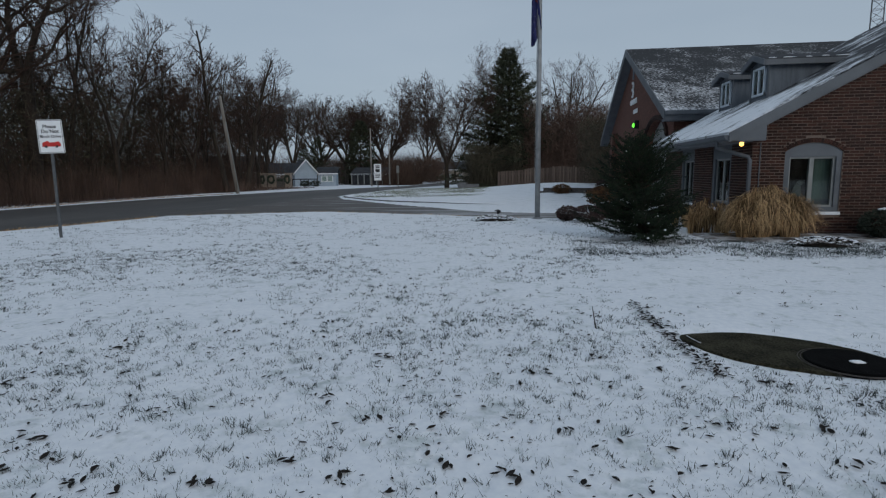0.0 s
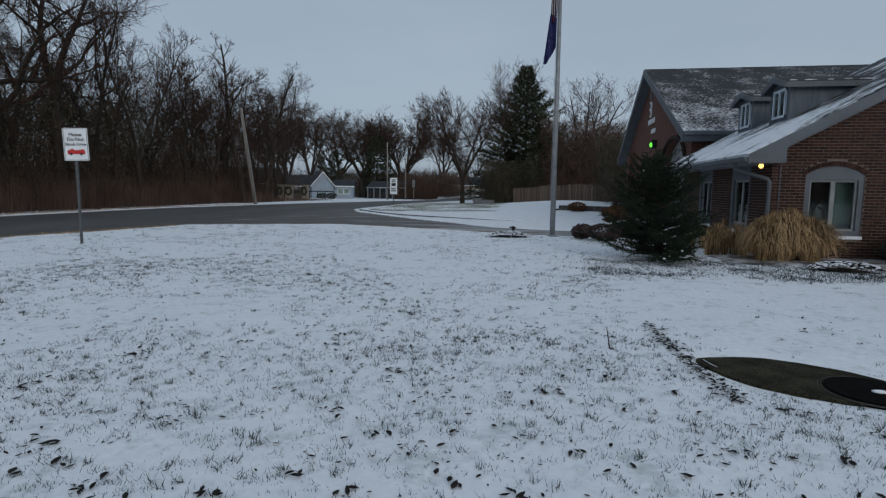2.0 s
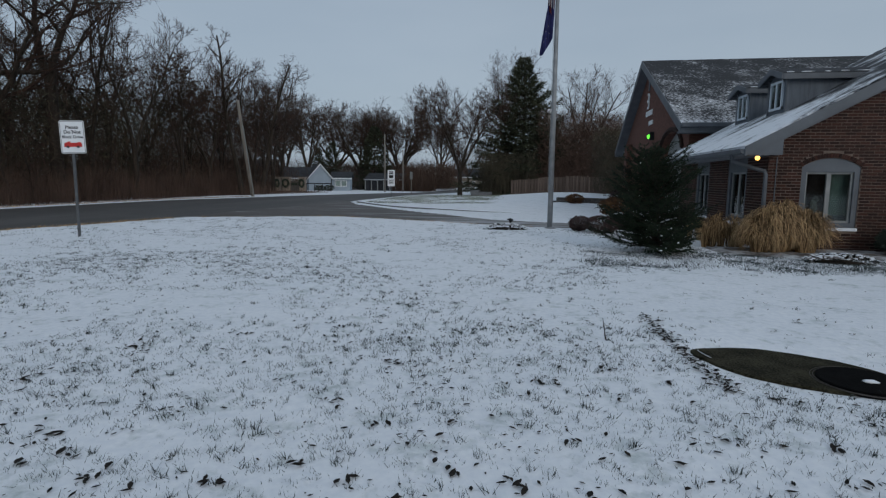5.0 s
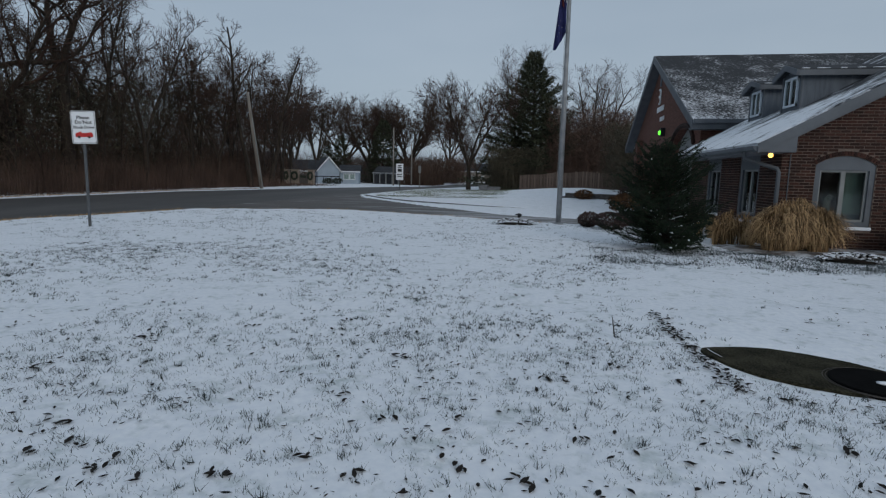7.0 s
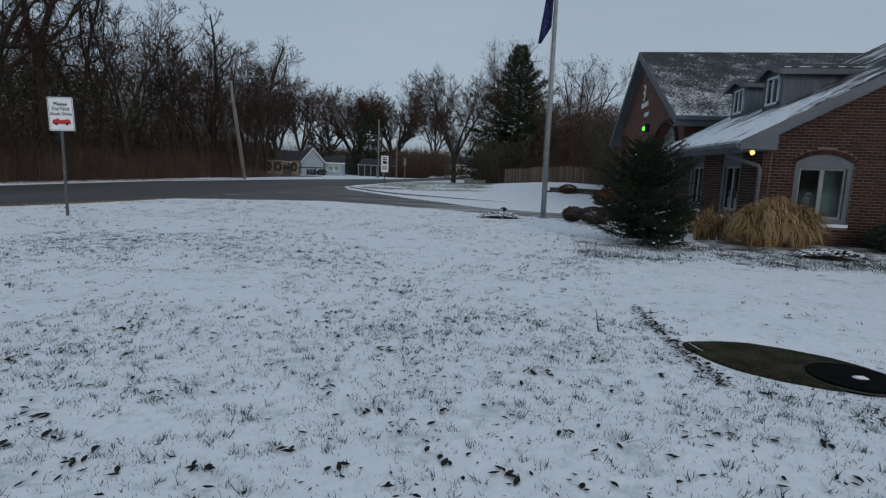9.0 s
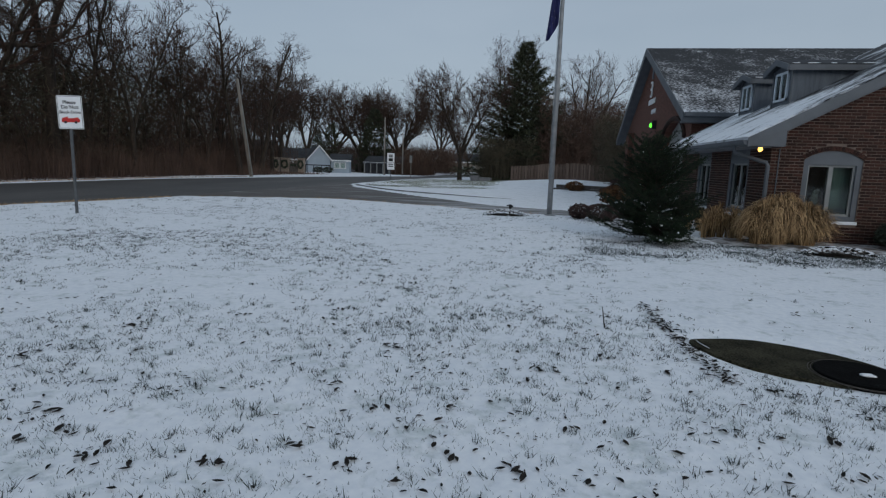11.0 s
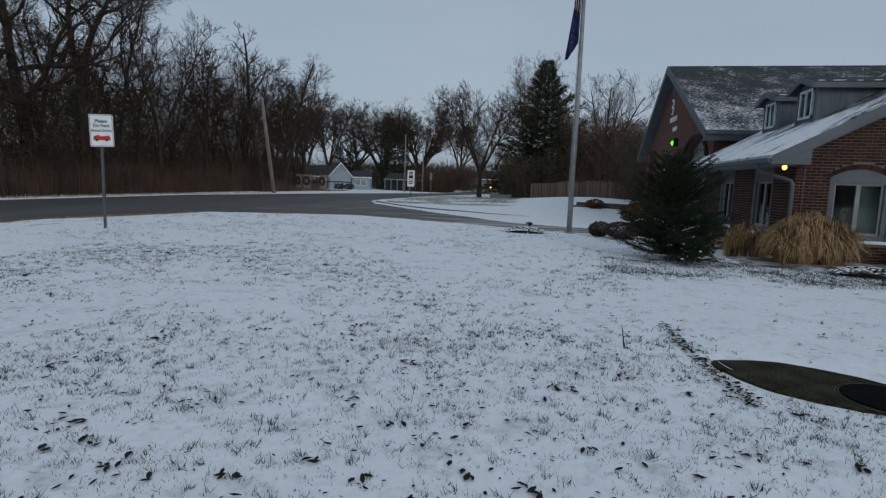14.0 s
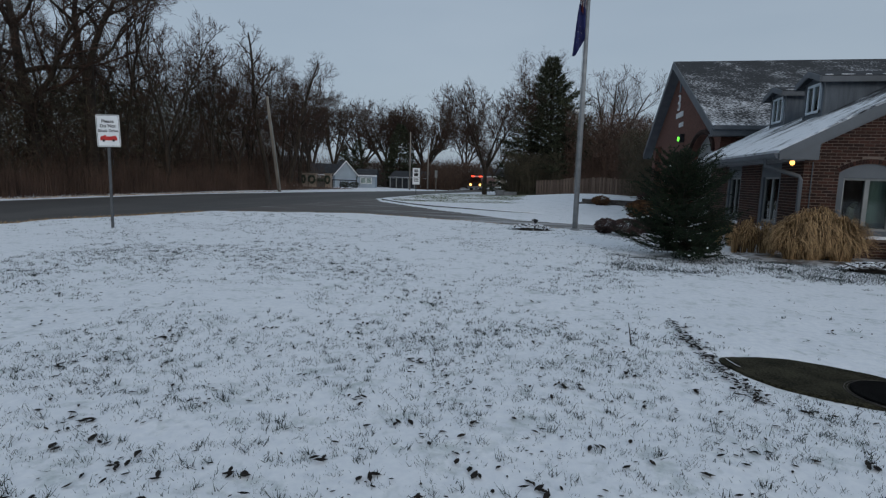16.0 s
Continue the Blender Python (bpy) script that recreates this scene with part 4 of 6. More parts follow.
# the two farthest masses wear the twig colour greyed for haze
stems("thicket", 5000, (-70, -24), (92, 130), (2, 6), 0.04, M_TWIG_HAZE, "distant leafless undergrowth behind the houses", "undergrowth", 10, 0.14)
stems("far_woods", 9000, (-150, 110), (165, 240), (5, 13), 0.09, M_TWIG_HAZE, "line of distant bare woods with haze put into their grey colour", "woods", 12, 0.1)
stems("thicket", 9000, (0.8, 16), (54, 75), (2.5, 8.5), 0.03, M_BRUSH, "dark russet thicket of bare shrubs behind the fence", "undergrowth", 13, 0.14, lambda x, y: 0.85 + 0.25 * lumps(x, y, 0.5, 19))
stems("thicket", 2600, (-4.5, 0.2), (52, 60), (1.5, 4.4), 0.024, M_OLIVE, "dark rounded shrub mass beside the board fence", "shrubs", 14, 0.16)
stems("thicket", 2500, (-21.8, -16.5), (84, 96), (1.5, 5.0), 0.035, M_TWIG, "dark leafless shrubs beside the far road", "shrubs", 15, 0.15)


def conifer(name, x, y, height, radius, label, material, seed, boughs, power, size, lean=(0, 0), rise=(-0.15, 0.7), trunk=0.12, dense=1.0, ragged=0.3, snow=0):
    """Evergreen: leaning trunk and single boughs, each with side shoots set with pointed needle sprays."""
    g = random.Random(seed)
    t = thing(name, x, y, gz(x, y), label, "tree")
    tr, bo, ne = Shape(), Shape(), Shape()

    def axis_at(z):
        q = z / height
        return Vector((lean[0] * q, lean[1] * q, z))

    tr.tube([tuple(axis_at(height * q) - Vector((0, 0, 0.1))) for q in (0, 0.35, 0.7, 1.0)], [trunk, trunk * 0.7, trunk * 0.4, trunk * 0.08], 8)

    def shoot(p, d, ln):
        m = max(4, int(ln / size * 5 * dense))
        for i in range(m):
            u = (i + g.random()) / m
            w = Vector((g.gauss(0, 1), g.gauss(0, 1), g.gauss(0.15, 0.8))).normalized()
            q = (d * g.uniform(0.5, 1.1) + w * 0.75).normalized()
            l = size * g.uniform(0.55, 1.1)
            wv = q.orthogonal().normalized() * l * 0.1
            wv = Matrix.Rotation(g.uniform(0, 3.1), 3, q) @ wv
            b, k = p + d * ln * u, len(ne.v)
            ne.v += [tuple(b), tuple(b + q * l * 0.4 + wv), tuple(b + q * l), tuple(b + q * l * 0.4 - wv)]
            ne.f.append((k, k + 1, k + 2, k + 3))

    for i in range(boughs):
        f = ((i + g.random()) / boughs) ** 1.15
        az = i * 2.4 + g.uniform(-0.5, 0.5)
        lump = 1 + ragged * noise.noise(Vector((math.cos(az) * 1.3, math.sin(az) * 1.3, f * 4 + seed)))
        ln = radius * ((1 - f) ** power) * g.uniform(0.72, 1.12) * lump + radius * 0.06
        d = Vector((math.cos(az), math.sin(az), rise[0] + (rise[1] - rise[0]) * f + g.uniform(-0.15, 0.15))).normalized()
        p0 = axis_at(height * (0.03 + 0.95 * f))
        tip = p0 + d * ln
        mid = p0 + d * ln * 0.55 - Vector((0, 0, ln * 0.09))
        for e in (mid, tip):
            e.z = max(e.z, 0.08)
        bo.tube([tuple(p0), tuple(mid), tuple(tip)], [0.012 + 0.006 * ln, 0.008 + 0.003 * ln, 0.004], 4, cap=False)
        side = Vector((-d.y, d.x, 0)).normalized()
        n = max(4, int(ln / size * 1.1))
        for k in range(n):
            u = 0.18 + 0.8 * (k + g.random() * 0.6) / n
            p = p0.lerp(mid, u / 0.55) if u < 0.55 else mid.lerp(tip, (u - 0.55) / 0.45)
            sd = (d * g.uniform(0.5, 1.0) + side * (1 if k % 2 else -1) * g.uniform(0.5, 1.0) + Vector((0, 0, g.uniform(-0.25, 0.3)))).normalized()
            shoot(p, sd, ln * g.uniform(0.18, 0.34) * (1.15 - 0.7 * u) + size * 0.6)
        shoot(mid, (tip - mid).normalized(), (tip - mid).length)
    shoot(axis_at(height * 0.9), Vector((0.05, 0, 1)).normalized(), height * 0.09)
    part("trunk", tr, M_BARK, t, smooth=True)
    part("bough", bo, M_BARK, t, "bare inner boughs")
    part("needles", ne, material, t, "dense dark green needles")
    if snow:
        sn = Shape()
        low = [v for v in ne.v[2::4] if v[2] < height * 0.45 or v[0] < -0.4]
        for i in range(snow):
            v = g.choice(low)
            sn.blob((v[0], v[1], v[2]), (g.uniform(0.012, 0.04), g.uniform(0.012, 0.035), 0.013), 0.4, i, 6, 4)
        part("snow_specks", sn, M_SNOWCAP, t, "specks of snow on the boughs", kind="stuff")
    return t


conifer("spruce", 2.78, 12.3, 2.15, 0.93, "young dark green spruce with uneven boughs and snow specks", M_NEEDLE, 81, 250, 0.3, 0.07, lean=(-0.26, 0.0), rise=(0.2, 0.8), trunk=0.05, dense=1.45, ragged=1.1, snow=26)
conifer("pine", -0.9, 58, 13.9, 5.6, "tall dark pine with loose spreading boughs behind the fence", M_PINE, 82, 300, 0.78, 0.42, rise=(-0.2, 0.9), trunk=0.25, dense=1.7, ragged=0.6)
conifer("pine", -27.9, 96, 11.2, 3.6, "dark conifer among the far shade trees", M_PINE, 83, 120, 0.6, 0.5, trunk=0.2, dense=2.5)
conifer("pine", -37.4, 100, 8.8, 3.0, "dark conifer behind the pale house", M_PINE, 84, 80, 0.8, 0.5, trunk=0.2, dense=2.5)
conifer("pine", -40.2, 100, 7.6, 2.6, "small dark conifer behind the pale house", M_PINE, 85, 70, 0.8, 0.5, trunk=0.2, dense=2.5)


def tangle(name, n, xr, yr, zr, length, width, material, label, category, seed, skew=1.6):
    """Loose crossing twigs filling a volume, thinner towards the top."""
    g = np.random.default_rng(seed)
    x, y = g.uniform(*xr, n), g.uniform(*yr, n)
    z = ground_height(x, y) + zr[0] + (zr[1] - zr[0]) * g.random(n) ** skew
    d = g.normal(0, 1, (n, 3))
    d[:, 2] = np.abs(d[:, 2]) * 0.9 + 0.15
    d /= np.linalg.norm(d, axis=1)[:, None]
    l = length * g.uniform(0.4, 1.3, n)
    s = np.cross(d, g.normal(0, 1, (n, 3)))
    s = s / np.linalg.norm(s, axis=1)[:, None] * (width * g.uniform(0.5, 1.2, n))[:, None]
    p = np.stack([x, y, z], 1)
    v = np.stack([p - s, p + s, p + d * l[:, None]], 1).reshape(-1, 3)
    me = bpy.data.meshes.new(name)
    me.from_pydata(v.tolist(), [], np.arange(3 * n).reshape(-1, 3).tolist())
    me.materials.append(material)
    return tagged(new(name, me), label, category, kind="stuff")


tangle("twig_tangle", 26000, (-42, -26.0), (2, 54), (0.2, 9.0), 1.3, 0.018, M_TWIG, "tangle of crossing dark twigs between the woodland trunks", "undergrowth", 21)
tangle("twig_tangle", 17000, (-62, -40), (-4, 80), (0.2, 9), 2.2, 0.03, M_TWIG, "deep dark twig tangle at the back of the woods", "undergrowth", 22, 1.3)
tangle("twig_tangle", 14000, (-47, -33.5), (54, 76), (0.3, 7), 1.8, 0.018, M_TWIG, "dark twig tangle behind the gate piers", "undergrowth", 23)
tangle("twig_tangle", 46000, (0.6, 16), (53, 74), (0.2, 7.5), 1.5, 0.024, M_BRUSH, "russet twig tangle behind the fence", "undergrowth", 24, 1.2)
tangle("twig_tangle", 7000, (-5.0, 0.4), (52, 60), (0.1, 3.8), 0.9, 0.025, M_OLIVE, "dense dark shrub beside the fence", "shrubs", 25, 1.2)
tangle("twig_tangle", 7000, (-46, -14), (98, 128), (0.2, 5), 2.2, 0.035, M_TWIG, "dark twig tangle beyond the pale house", "undergrowth", 26, 1.4)
# added out of view behind the camera, so the panes mirror something dark
stems("far_woods", 5000, (-120, 120), (-90, -45), (6, 13), 0.12, M_TWIG, "unseen bare woods added behind the camera to darken window reflections", "woods", 27, 0.1)
tangle("twig_tangle", 24000, (-38, -27.2), (18, 36), (0.5, 6.5), 0.6, 0.03, M_OLIVE, "olive-dark vines and twigs hanging between the trunks", "undergrowth", 28, 1.0)
tangle("twig_tangle", 16000, (-36, -27.2), (2, 20), (1.5, 8), 0.6, 0.03, M_OLIVE, "olive-dark vines at the near end of the woods", "undergrowth", 29, 1.0)
tangle("twig_tangle", 12000, (-38, -27.6), (34, 44), (0.5, 7.5), 0.7, 0.026, M_OLIVE, "olive-dark vines behind the brush", "undergrowth", 36, 1.0)
tangle("twig_tangle", 5000, (-36, -28.6), (50, 58), (0.2, 7), 1.4, 0.022, M_TWIG, "grey-brown twig tangle behind the leaning pole", "undergrowth", 34, 1.4)
tangle("twig_tangle", 4000, (-44, -16), (104, 118), (0.2, 4.5), 2.4, 0.04, M_TWIG, "dark twig tangle under the far shade trees", "undergrowth", 35, 1.5)
tangle("twig_tangle", 9000, (4.6, 10), (37.5, 46), (0.1, 4.6), 0.7, 0.02, M_OLIVE, "dark evergreen shrub mass by the cross wing", "shrubs", 30, 1.1)
tangle("twig_tangle", 6000, (-30, -14.5), (100, 114), (0.1, 4.2), 1.6, 0.035, M_TWIG, "dark leafless hedge beyond the far road", "undergrowth", 33, 1.3)


# ---- flagpole, flags and signs ----
flagpole = thing("flagpole", 0.64, 17.57, 0, "tall brushed-aluminium flagpole standing in the snowy lawn", "flagpole")
part("shaft", Shape().tube([(0, 0, -0.2), (0, 0, 3.5), (0, 0, 9.5)], [0.085, 0.075, 0.045], 16), M_POLE, flagpole, smooth=True)
part("collar", Shape().tube([(0, 0, 0), (0, 0, 0.03), (0, 0, 0.06)], [0.16, 0.15, 0.095], 16), M_POLE, flagpole, "flared metal base collar", smooth=True)
part("finial", Shape().blob((0, 0, 9.58), (0.09, 0.09, 0.09), 0, 0, 12, 8), M_POLE, flagpole, smooth=True)
part("halyard", Shape().tube([(-0.1, -0.02, 1.2), (-0.07, -0.02, 9.4)], [0.006, 0.006], 5), M_TRIM_LIGHT, flagpole, "thin halyard rope")


def cloth(pts_top, pts_bottom, fold, seed):
    """Limp cloth between an upper and a lower edge, gathered in folds that run down it."""
    s = Shape()
    nx, nz = 18, 14
    ph = seed * 1.7
    for side in (0.006, -0.006):
        for j in range(nz + 1):
            v = j / nz
            for i in range(nx + 1):
                u = i / nx
                ax, az = along([(k / (len(pts_top) - 1), q[0]) for k, q in enumerate(pts_top)], u), along([(k / (len(pts_top) - 1), q[1]) for k, q in enumerate(pts_top)], u)
                bx, bz = along([(k / (len(pts_bottom) - 1), q[0]) for k, q in enumerate(pts_bottom)], u), along([(k / (len(pts_bottom) - 1), q[1]) for k, q in enumerate(pts_bottom)], u)
                y = fold * math.sin(u * 11 + ph + 1.5 * v) * (0.35 + 0.65 * v) + side
                s.v.append((ax + (bx - ax) * v, y, az + (bz - az) * v))
    k = (nx + 1) * (nz + 1)
    for j in range(nz):
        for i in range(nx):
            a = j * (nx + 1) + i
            s.f.append((a, a + 1, a + nx + 2, a + nx + 1))
            s.f.append((k + a, k + a + nx + 1, k + a + nx + 2, k + a + 1))
    return s


# poses of the flags swing about their upper hoist
FLAG_A, FLAG_B = (0.57, 17.55, 7.0), (0.57, 17.55, 8.7)
state_flag = thing("flag", *FLAG_A, "limp navy-blue flag hanging at the flagpole", "flag", "flags on the pole")
part("cloth", cloth([(0, 0), (-0.12, -0.05), (-0.2, -0.2), (-0.24, -0.45)], [(-0.02, -1.2), (-0.15, -1.42), (-0.28, -1.66), (-0.39, -1.68)], 0.07, 2), M_BLUE, state_flag, smooth=True)
for i, (fx, fz) in enumerate(((-0.17, -0.85), (-0.23, -1.0), (-0.2, -1.2), (-0.27, -1.3), (-0.13, -1.05))):
    part("star", Shape().box(fx - 0.009, -0.1, fz - 0.009, fx + 0.009, -0.085, fz + 0.009), M_FLAGWHITE, state_flag, "pale star")
nation_flag = thing("flag", *FLAG_B, "limp dark red, white and blue flag above the navy one", "flag", "flags on the pole")
part("cloth", cloth([(0, 0), (-0.1, -0.1), (-0.16, -0.3)], [(0.0, -1.9), (-0.08, -2.2), (-0.2, -2.05)], 0.06, 5), M_FLAGRED, nation_flag, smooth=True)
for i in range(3):
    st = Shape()
    fx = -0.02 - 0.06 * i
    st.hexa([(fx, -0.09, -2.05 + 0.05 * i), (fx - 0.025, -0.09, -2.05 + 0.05 * i), (fx - 0.025, -0.07, -2.05 + 0.05 * i), (fx, -0.07, -2.05 + 0.05 * i), (fx, -0.06, -0.4), (fx - 0.025, -0.06, -0.4), (fx - 0.025, -0.05, -0.4), (fx, -0.05, -0.4)])
    part("stripe", st, M_FLAGWHITE, nation_flag, "pale stripe")


def lettering(name, text, size, m, material, parent, label=""):
    cu = bpy.data.curves.new(name, "FONT")
    cu.body, cu.size, cu.align_x, cu.extrude, cu.offset = text, size, "CENTER", 0.001, size * 0.022
    tmp = bpy.data.objects.new(name, cu)
    scene.collection.objects.link(tmp)
    me = bpy.data.meshes.new_from_object(tmp.evaluated_get(bpy.context.evaluated_depsgraph_get()))
    bpy.data.objects.remove(tmp)
    me.materials.append(material)
    ob = new(name, me)
    ob.parent = parent
    ob.matrix_basis = m @ pose(0, 0, 0, 90)
    return tagged(ob, label)


def panel(w, h, r=0.03, y0=-0.004, y1=0.0):
    pts = []
    for cx, cz, a0 in ((w / 2 - r, h / 2 - r, 0), (-w / 2 + r, h / 2 - r, 90), (-w / 2 + r, -h / 2 + r, 180), (w / 2 - r, -h / 2 + r, 270)):
        for k in range(5):
            a = radians(a0 + 22.5 * k)
            pts.append((cx + r * math.cos(a), cz + r * math.sin(a)))
    return Shape().prism(pts, "y", y0, y1)


SIGN_X, SIGN_Y = -11.25, 12.05
drive_sign = thing("drive_sign", SIGN_X, SIGN_Y, gz(SIGN_X, SIGN_Y), "white metal sign asking drivers not to block the drive", "sign", rz=20)
part("post", Shape().prism([(-0.03, -0.005), (-0.03, 0.03), (-0.012, 0.03), (-0.012, 0.004), (0.012, 0.004), (0.012, 0.03), (0.03, 0.03), (0.03, -0.005)], "z", -0.2, 2.8), M_METAL, drive_sign, "galvanised channel post")
pan = part("panel", panel(0.56, 0.8), M_WHITE, drive_sign)
pan.matrix_basis = pose(0.015, -0.012, 2.465, 0, -1.5, 0)
bd = Shape()
for x0, z0, x1, z1 in ((-0.265, -0.385, 0.265, -0.375), (-0.265, 0.375, 0.265, 0.385), (-0.265, -0.375, -0.255, 0.375), (0.255, -0.375, 0.265, 0.375)):
    bd.box(x0, -0.006, z0, x1, -0.0045, z1)
part("border", bd, M_BLACK, pan)
for text, z in (("Please", 0.2), ("Do Not", 0.085), ("Block Drive", -0.03)):
    lettering("lettering", text, 0.118 if text != "Block Drive" else 0.098, pose(0, -0.0055, z), M_INK, pan, "dark lettering")
truck = Shape()
truck.prism([(-0.2, -0.24), (-0.2, -0.17), (-0.18, -0.135), (-0.12, -0.125), (-0.1, -0.105), (-0.06, -0.105), (-0.05, -0.14), (0.06, -0.14), (0.16, -0.115), (0.2, -0.17), (0.2, -0.24)], "y", -0.0065, -0.0045)
part("truck_picture", truck, M_RED, pan, "red fire engine silhouette")
for x in (-0.12, 0.11):
    part("wheel_picture", Shape().tube([(x, -0.008, -0.24), (x, -0.0045, -0.24)], [0.032, 0.032], 12), M_BLACK, pan)
for x in (-0.0,):
    part("bolt", Shape().tube([(0, -0.02, 2.62), (0, -0.011, 2.62)], [0.012, 0.012], 8), M_METAL, drive_sign)

speed_sign = thing("speed_sign", -11.9, 46, gz(-11.9, 46), "white upright road sign with dark unreadable marks", "sign", rz=8)
part("post", Shape().box(-0.03, 0, -0.2, 0.03, 0.05, 2.2), M_METAL, speed_sign)
p1 = part("panel", panel(0.62, 0.78, 0.04, -0.01, 0.0), M_WHITE, speed_sign)
p1.matrix_basis = pose(0, 0, 1.95)
p2 = part("panel", panel(0.62, 0.6, 0.04, -0.01, 0.0), M_WHITE, speed_sign)
p2.matrix_basis = pose(0, 0, 1.24)
mk = Shape()
for z, w, h in ((0.22, 0.34, 0.09), (0.08, 0.34, 0.09), (-0.17, 0.36, 0.26)):
    mk.box(-w / 2, -0.014, z - h / 2, w / 2, -0.0102, z + h / 2)
part("mark", mk, M_BLACK, p1, "dark marks")
part("mark", Shape().box(-0.2, -0.014, 0.12, 0.2, -0.0102, 0.2).box(-0.2, -0.014, -0.05, 0.2, -0.0102, 0.03), M_BLACK, p2)
small_sign = thing("road_sign", -13.2, 60, gz(-13.2, 60), "narrow road sign on a thin post seen edge-on", "sign")
part("post", Shape().box(-0.05, -0.05, -0.2, 0.05, 0.05, 2.2), M_POLEWOOD, small_sign)
part("panel", Shape().box(-0.15, -0.07, 1.7, 0.15, -0.05, 2.5), M_TRIM_LIGHT, small_sign)

# ---- poles and lamps ----
lean_pole = thing("utility_pole", -22.2, 41.3, gz(-22.2, 41.3), "weathered leaning wooden utility pole beside the road", "utility pole")
part("shaft", Shape().tube([(0, 0, -0.3), (-0.5, -0.1, 3.6), (-0.95, -0.2, 7.6)], [0.15, 0.135, 0.11], 12), M_POLEWOOD, lean_pole, smooth=True)
part("guard", Shape().tube([(0.15, -0.13, 0.0), (-0.29, -0.24, 3.6), (-0.55, -0.28, 5.6)], [0.035, 0.035, 0.035], 8), M_TRIM_LIGHT, lean_pole, "pale cable guard")
for x, y, h in ((-20.3, 75, 8.0), (-18.4, 78, 6.0), (-8.2, 96, 6.5)):
    up = thing("utility_pole", x, y, gz(x, y), "upright wooden utility pole along the far road", "utility pole")
    part("shaft", Shape().tube([(0, 0, -0.3), (0, 0, h)], [0.11, 0.08], 10), M_POLEWOOD, up, smooth=True)
    if h > 7:
        part("lamp_arm", Shape().tube([(0, 0, h * 0.72), (-1.2, -0.3, h * 0.74)], [0.04, 0.03], 6), M_METAL, up)
        part("lamp_head", Shape().box(-1.7, -0.4, h * 0.73, -1.15, -0.2, h * 0.755), M_TRIM_LIGHT, up, bevel=0.02)
yard_lamp = thing("street_lamp", 1.62, 56.5, gz(1.62, 56.5), "white-headed street lamp on a dark wooden post", "street lamp")
part("post", Shape().tube([(0, 0, -0.2), (0, 0, 8.1)], [0.12, 0.1], 10), M_POLEWOOD, yard_lamp, smooth=True)
part("lamp_head", Shape().blob((0.05, -0.2, 8.25), (0.3, 0.35, 0.24), 0.1, 2, 10, 6), M_WHITE, yard_lamp, smooth=True)

# lattice mast behind the station
mast = thing("lattice_mast", 21.5, 38, -0.2, "steel lattice radio mast behind the station", "mast")
MW = 0.7
corners = [(-MW / 2, -MW / 3), (MW / 2, -MW / 3), (0, MW * 0.6)]
for cx, cy in corners:
    part("leg", Shape().tube([(cx, cy, 0), (cx, cy, 16)], [0.03, 0.03], 6), M_METAL, mast)
for i in range(27):
    z0 = 0.2 + i * 0.58
    for k in range(3):
        (ax, ay), (bx, by) = corners[k], corners[(k + 1) % 3]
        if i % 2:
            ax, ay, bx, by = bx, by, ax, ay
        br = Shape().tube([(ax, ay, z0), (bx, by, z0 + 0.58)], [0.014, 0.014], 4).tube([(ax, ay, z0), (bx, by, z0)], [0.014, 0.014], 4)
        part("brace", br, M_METAL, mast)

# ---- board fence on the mound ----
FX0, FY0, FX1, FY1 = -1.75, 50.0, 5.6, 42.5
fd = Vector((FX1 - FX0, FY1 - FY0, 0))
flen = fd.length
fence = thing("board_fence", FX0, FY0, 0, "weathered brown wooden board fence on the snowy mound", "fence", rz=math.degrees(math.atan2(fd.y, fd.x)))
nb = 58
board_mesh = Shape().box(-0.075, -0.012, 0, 0.075, 0.012, 1.27).mesh("board", 0.004)
for i in range(nb):
    s = flen * (i + 0.5) / nb
    wx, wy = FX0 + fd.x * (i + 0.5) / nb, FY0 + fd.y * (i + 0.5) / nb
    b = part("board", board_mesh, M_WOOD, fence)
    b.location = (s, -0.035 * (i % 2), gz(wx, wy) - 0.02 + 0.04 * math.sin(i * 0.35))
for i in range(0, nb + 1, 12):
    s = flen * i / nb
    wx, wy = FX0 + fd.x * i / nb, FY0 + fd.y * i / nb
    part("post", Shape().box(s - 0.05, 0.02, gz(wx, wy) - 0.2, s + 0.05, 0.12, gz(wx, wy) + 1.32), M_WOOD, fence)
for h in (0.3, 1.0):
    part("rail", Shape().hexa([(0, 0.013, gz(FX0, FY0) + h), (flen, 0.013, gz(FX1, FY1) + h), (flen, 0.055, gz(FX1, FY1) + h), (0, 0.055, gz(FX0, FY0) + h), (0, 0.013, gz(FX0, FY0) + h + 0.09), (flen, 0.013, gz(FX1, FY1) + h + 0.09), (flen, 0.055, gz(FX1, FY1) + h + 0.09), (0, 0.055, gz(FX0, FY0) + h + 0.09)]), M_WOOD, fence)


# ---- concrete slab with the iron cover ----
SLAB_X, SLAB_Y = 2.2, 4.70
slab = thing("manhole", SLAB_X, SLAB_Y, 0, "wet concrete ring with a black iron cover, bare of snow", "manhole")
ring = []
for i in range(64):
    a = 2 * math.pi * i / 64
    # one end of the oval runs out to a blunt point
    u, v = 0.79 * math.cos(a), 0.44 * math.sin(a) * (1 - 0.45 * max(0.0, -math.cos(a)) ** 3) + 0.006 * math.sin(7 * a) + 0.004 * math.sin(17 * a)
    ring.append((u * 0.906 + v * 0.423, -u * 0.423 + v * 0.906 + 0.02))
part("slab", Shape().prism(ring, "z", -0.15, 0.0), M_SLAB, slab, "mossy wet concrete ring")
cover = part("cover", Shape().tube([(0, 0, -0.05), (0, 0, 0.012), (0, 0, 0.018)], [0.31, 0.31, 0.3], 40), M_IRON, slab, "black cast-iron cover")
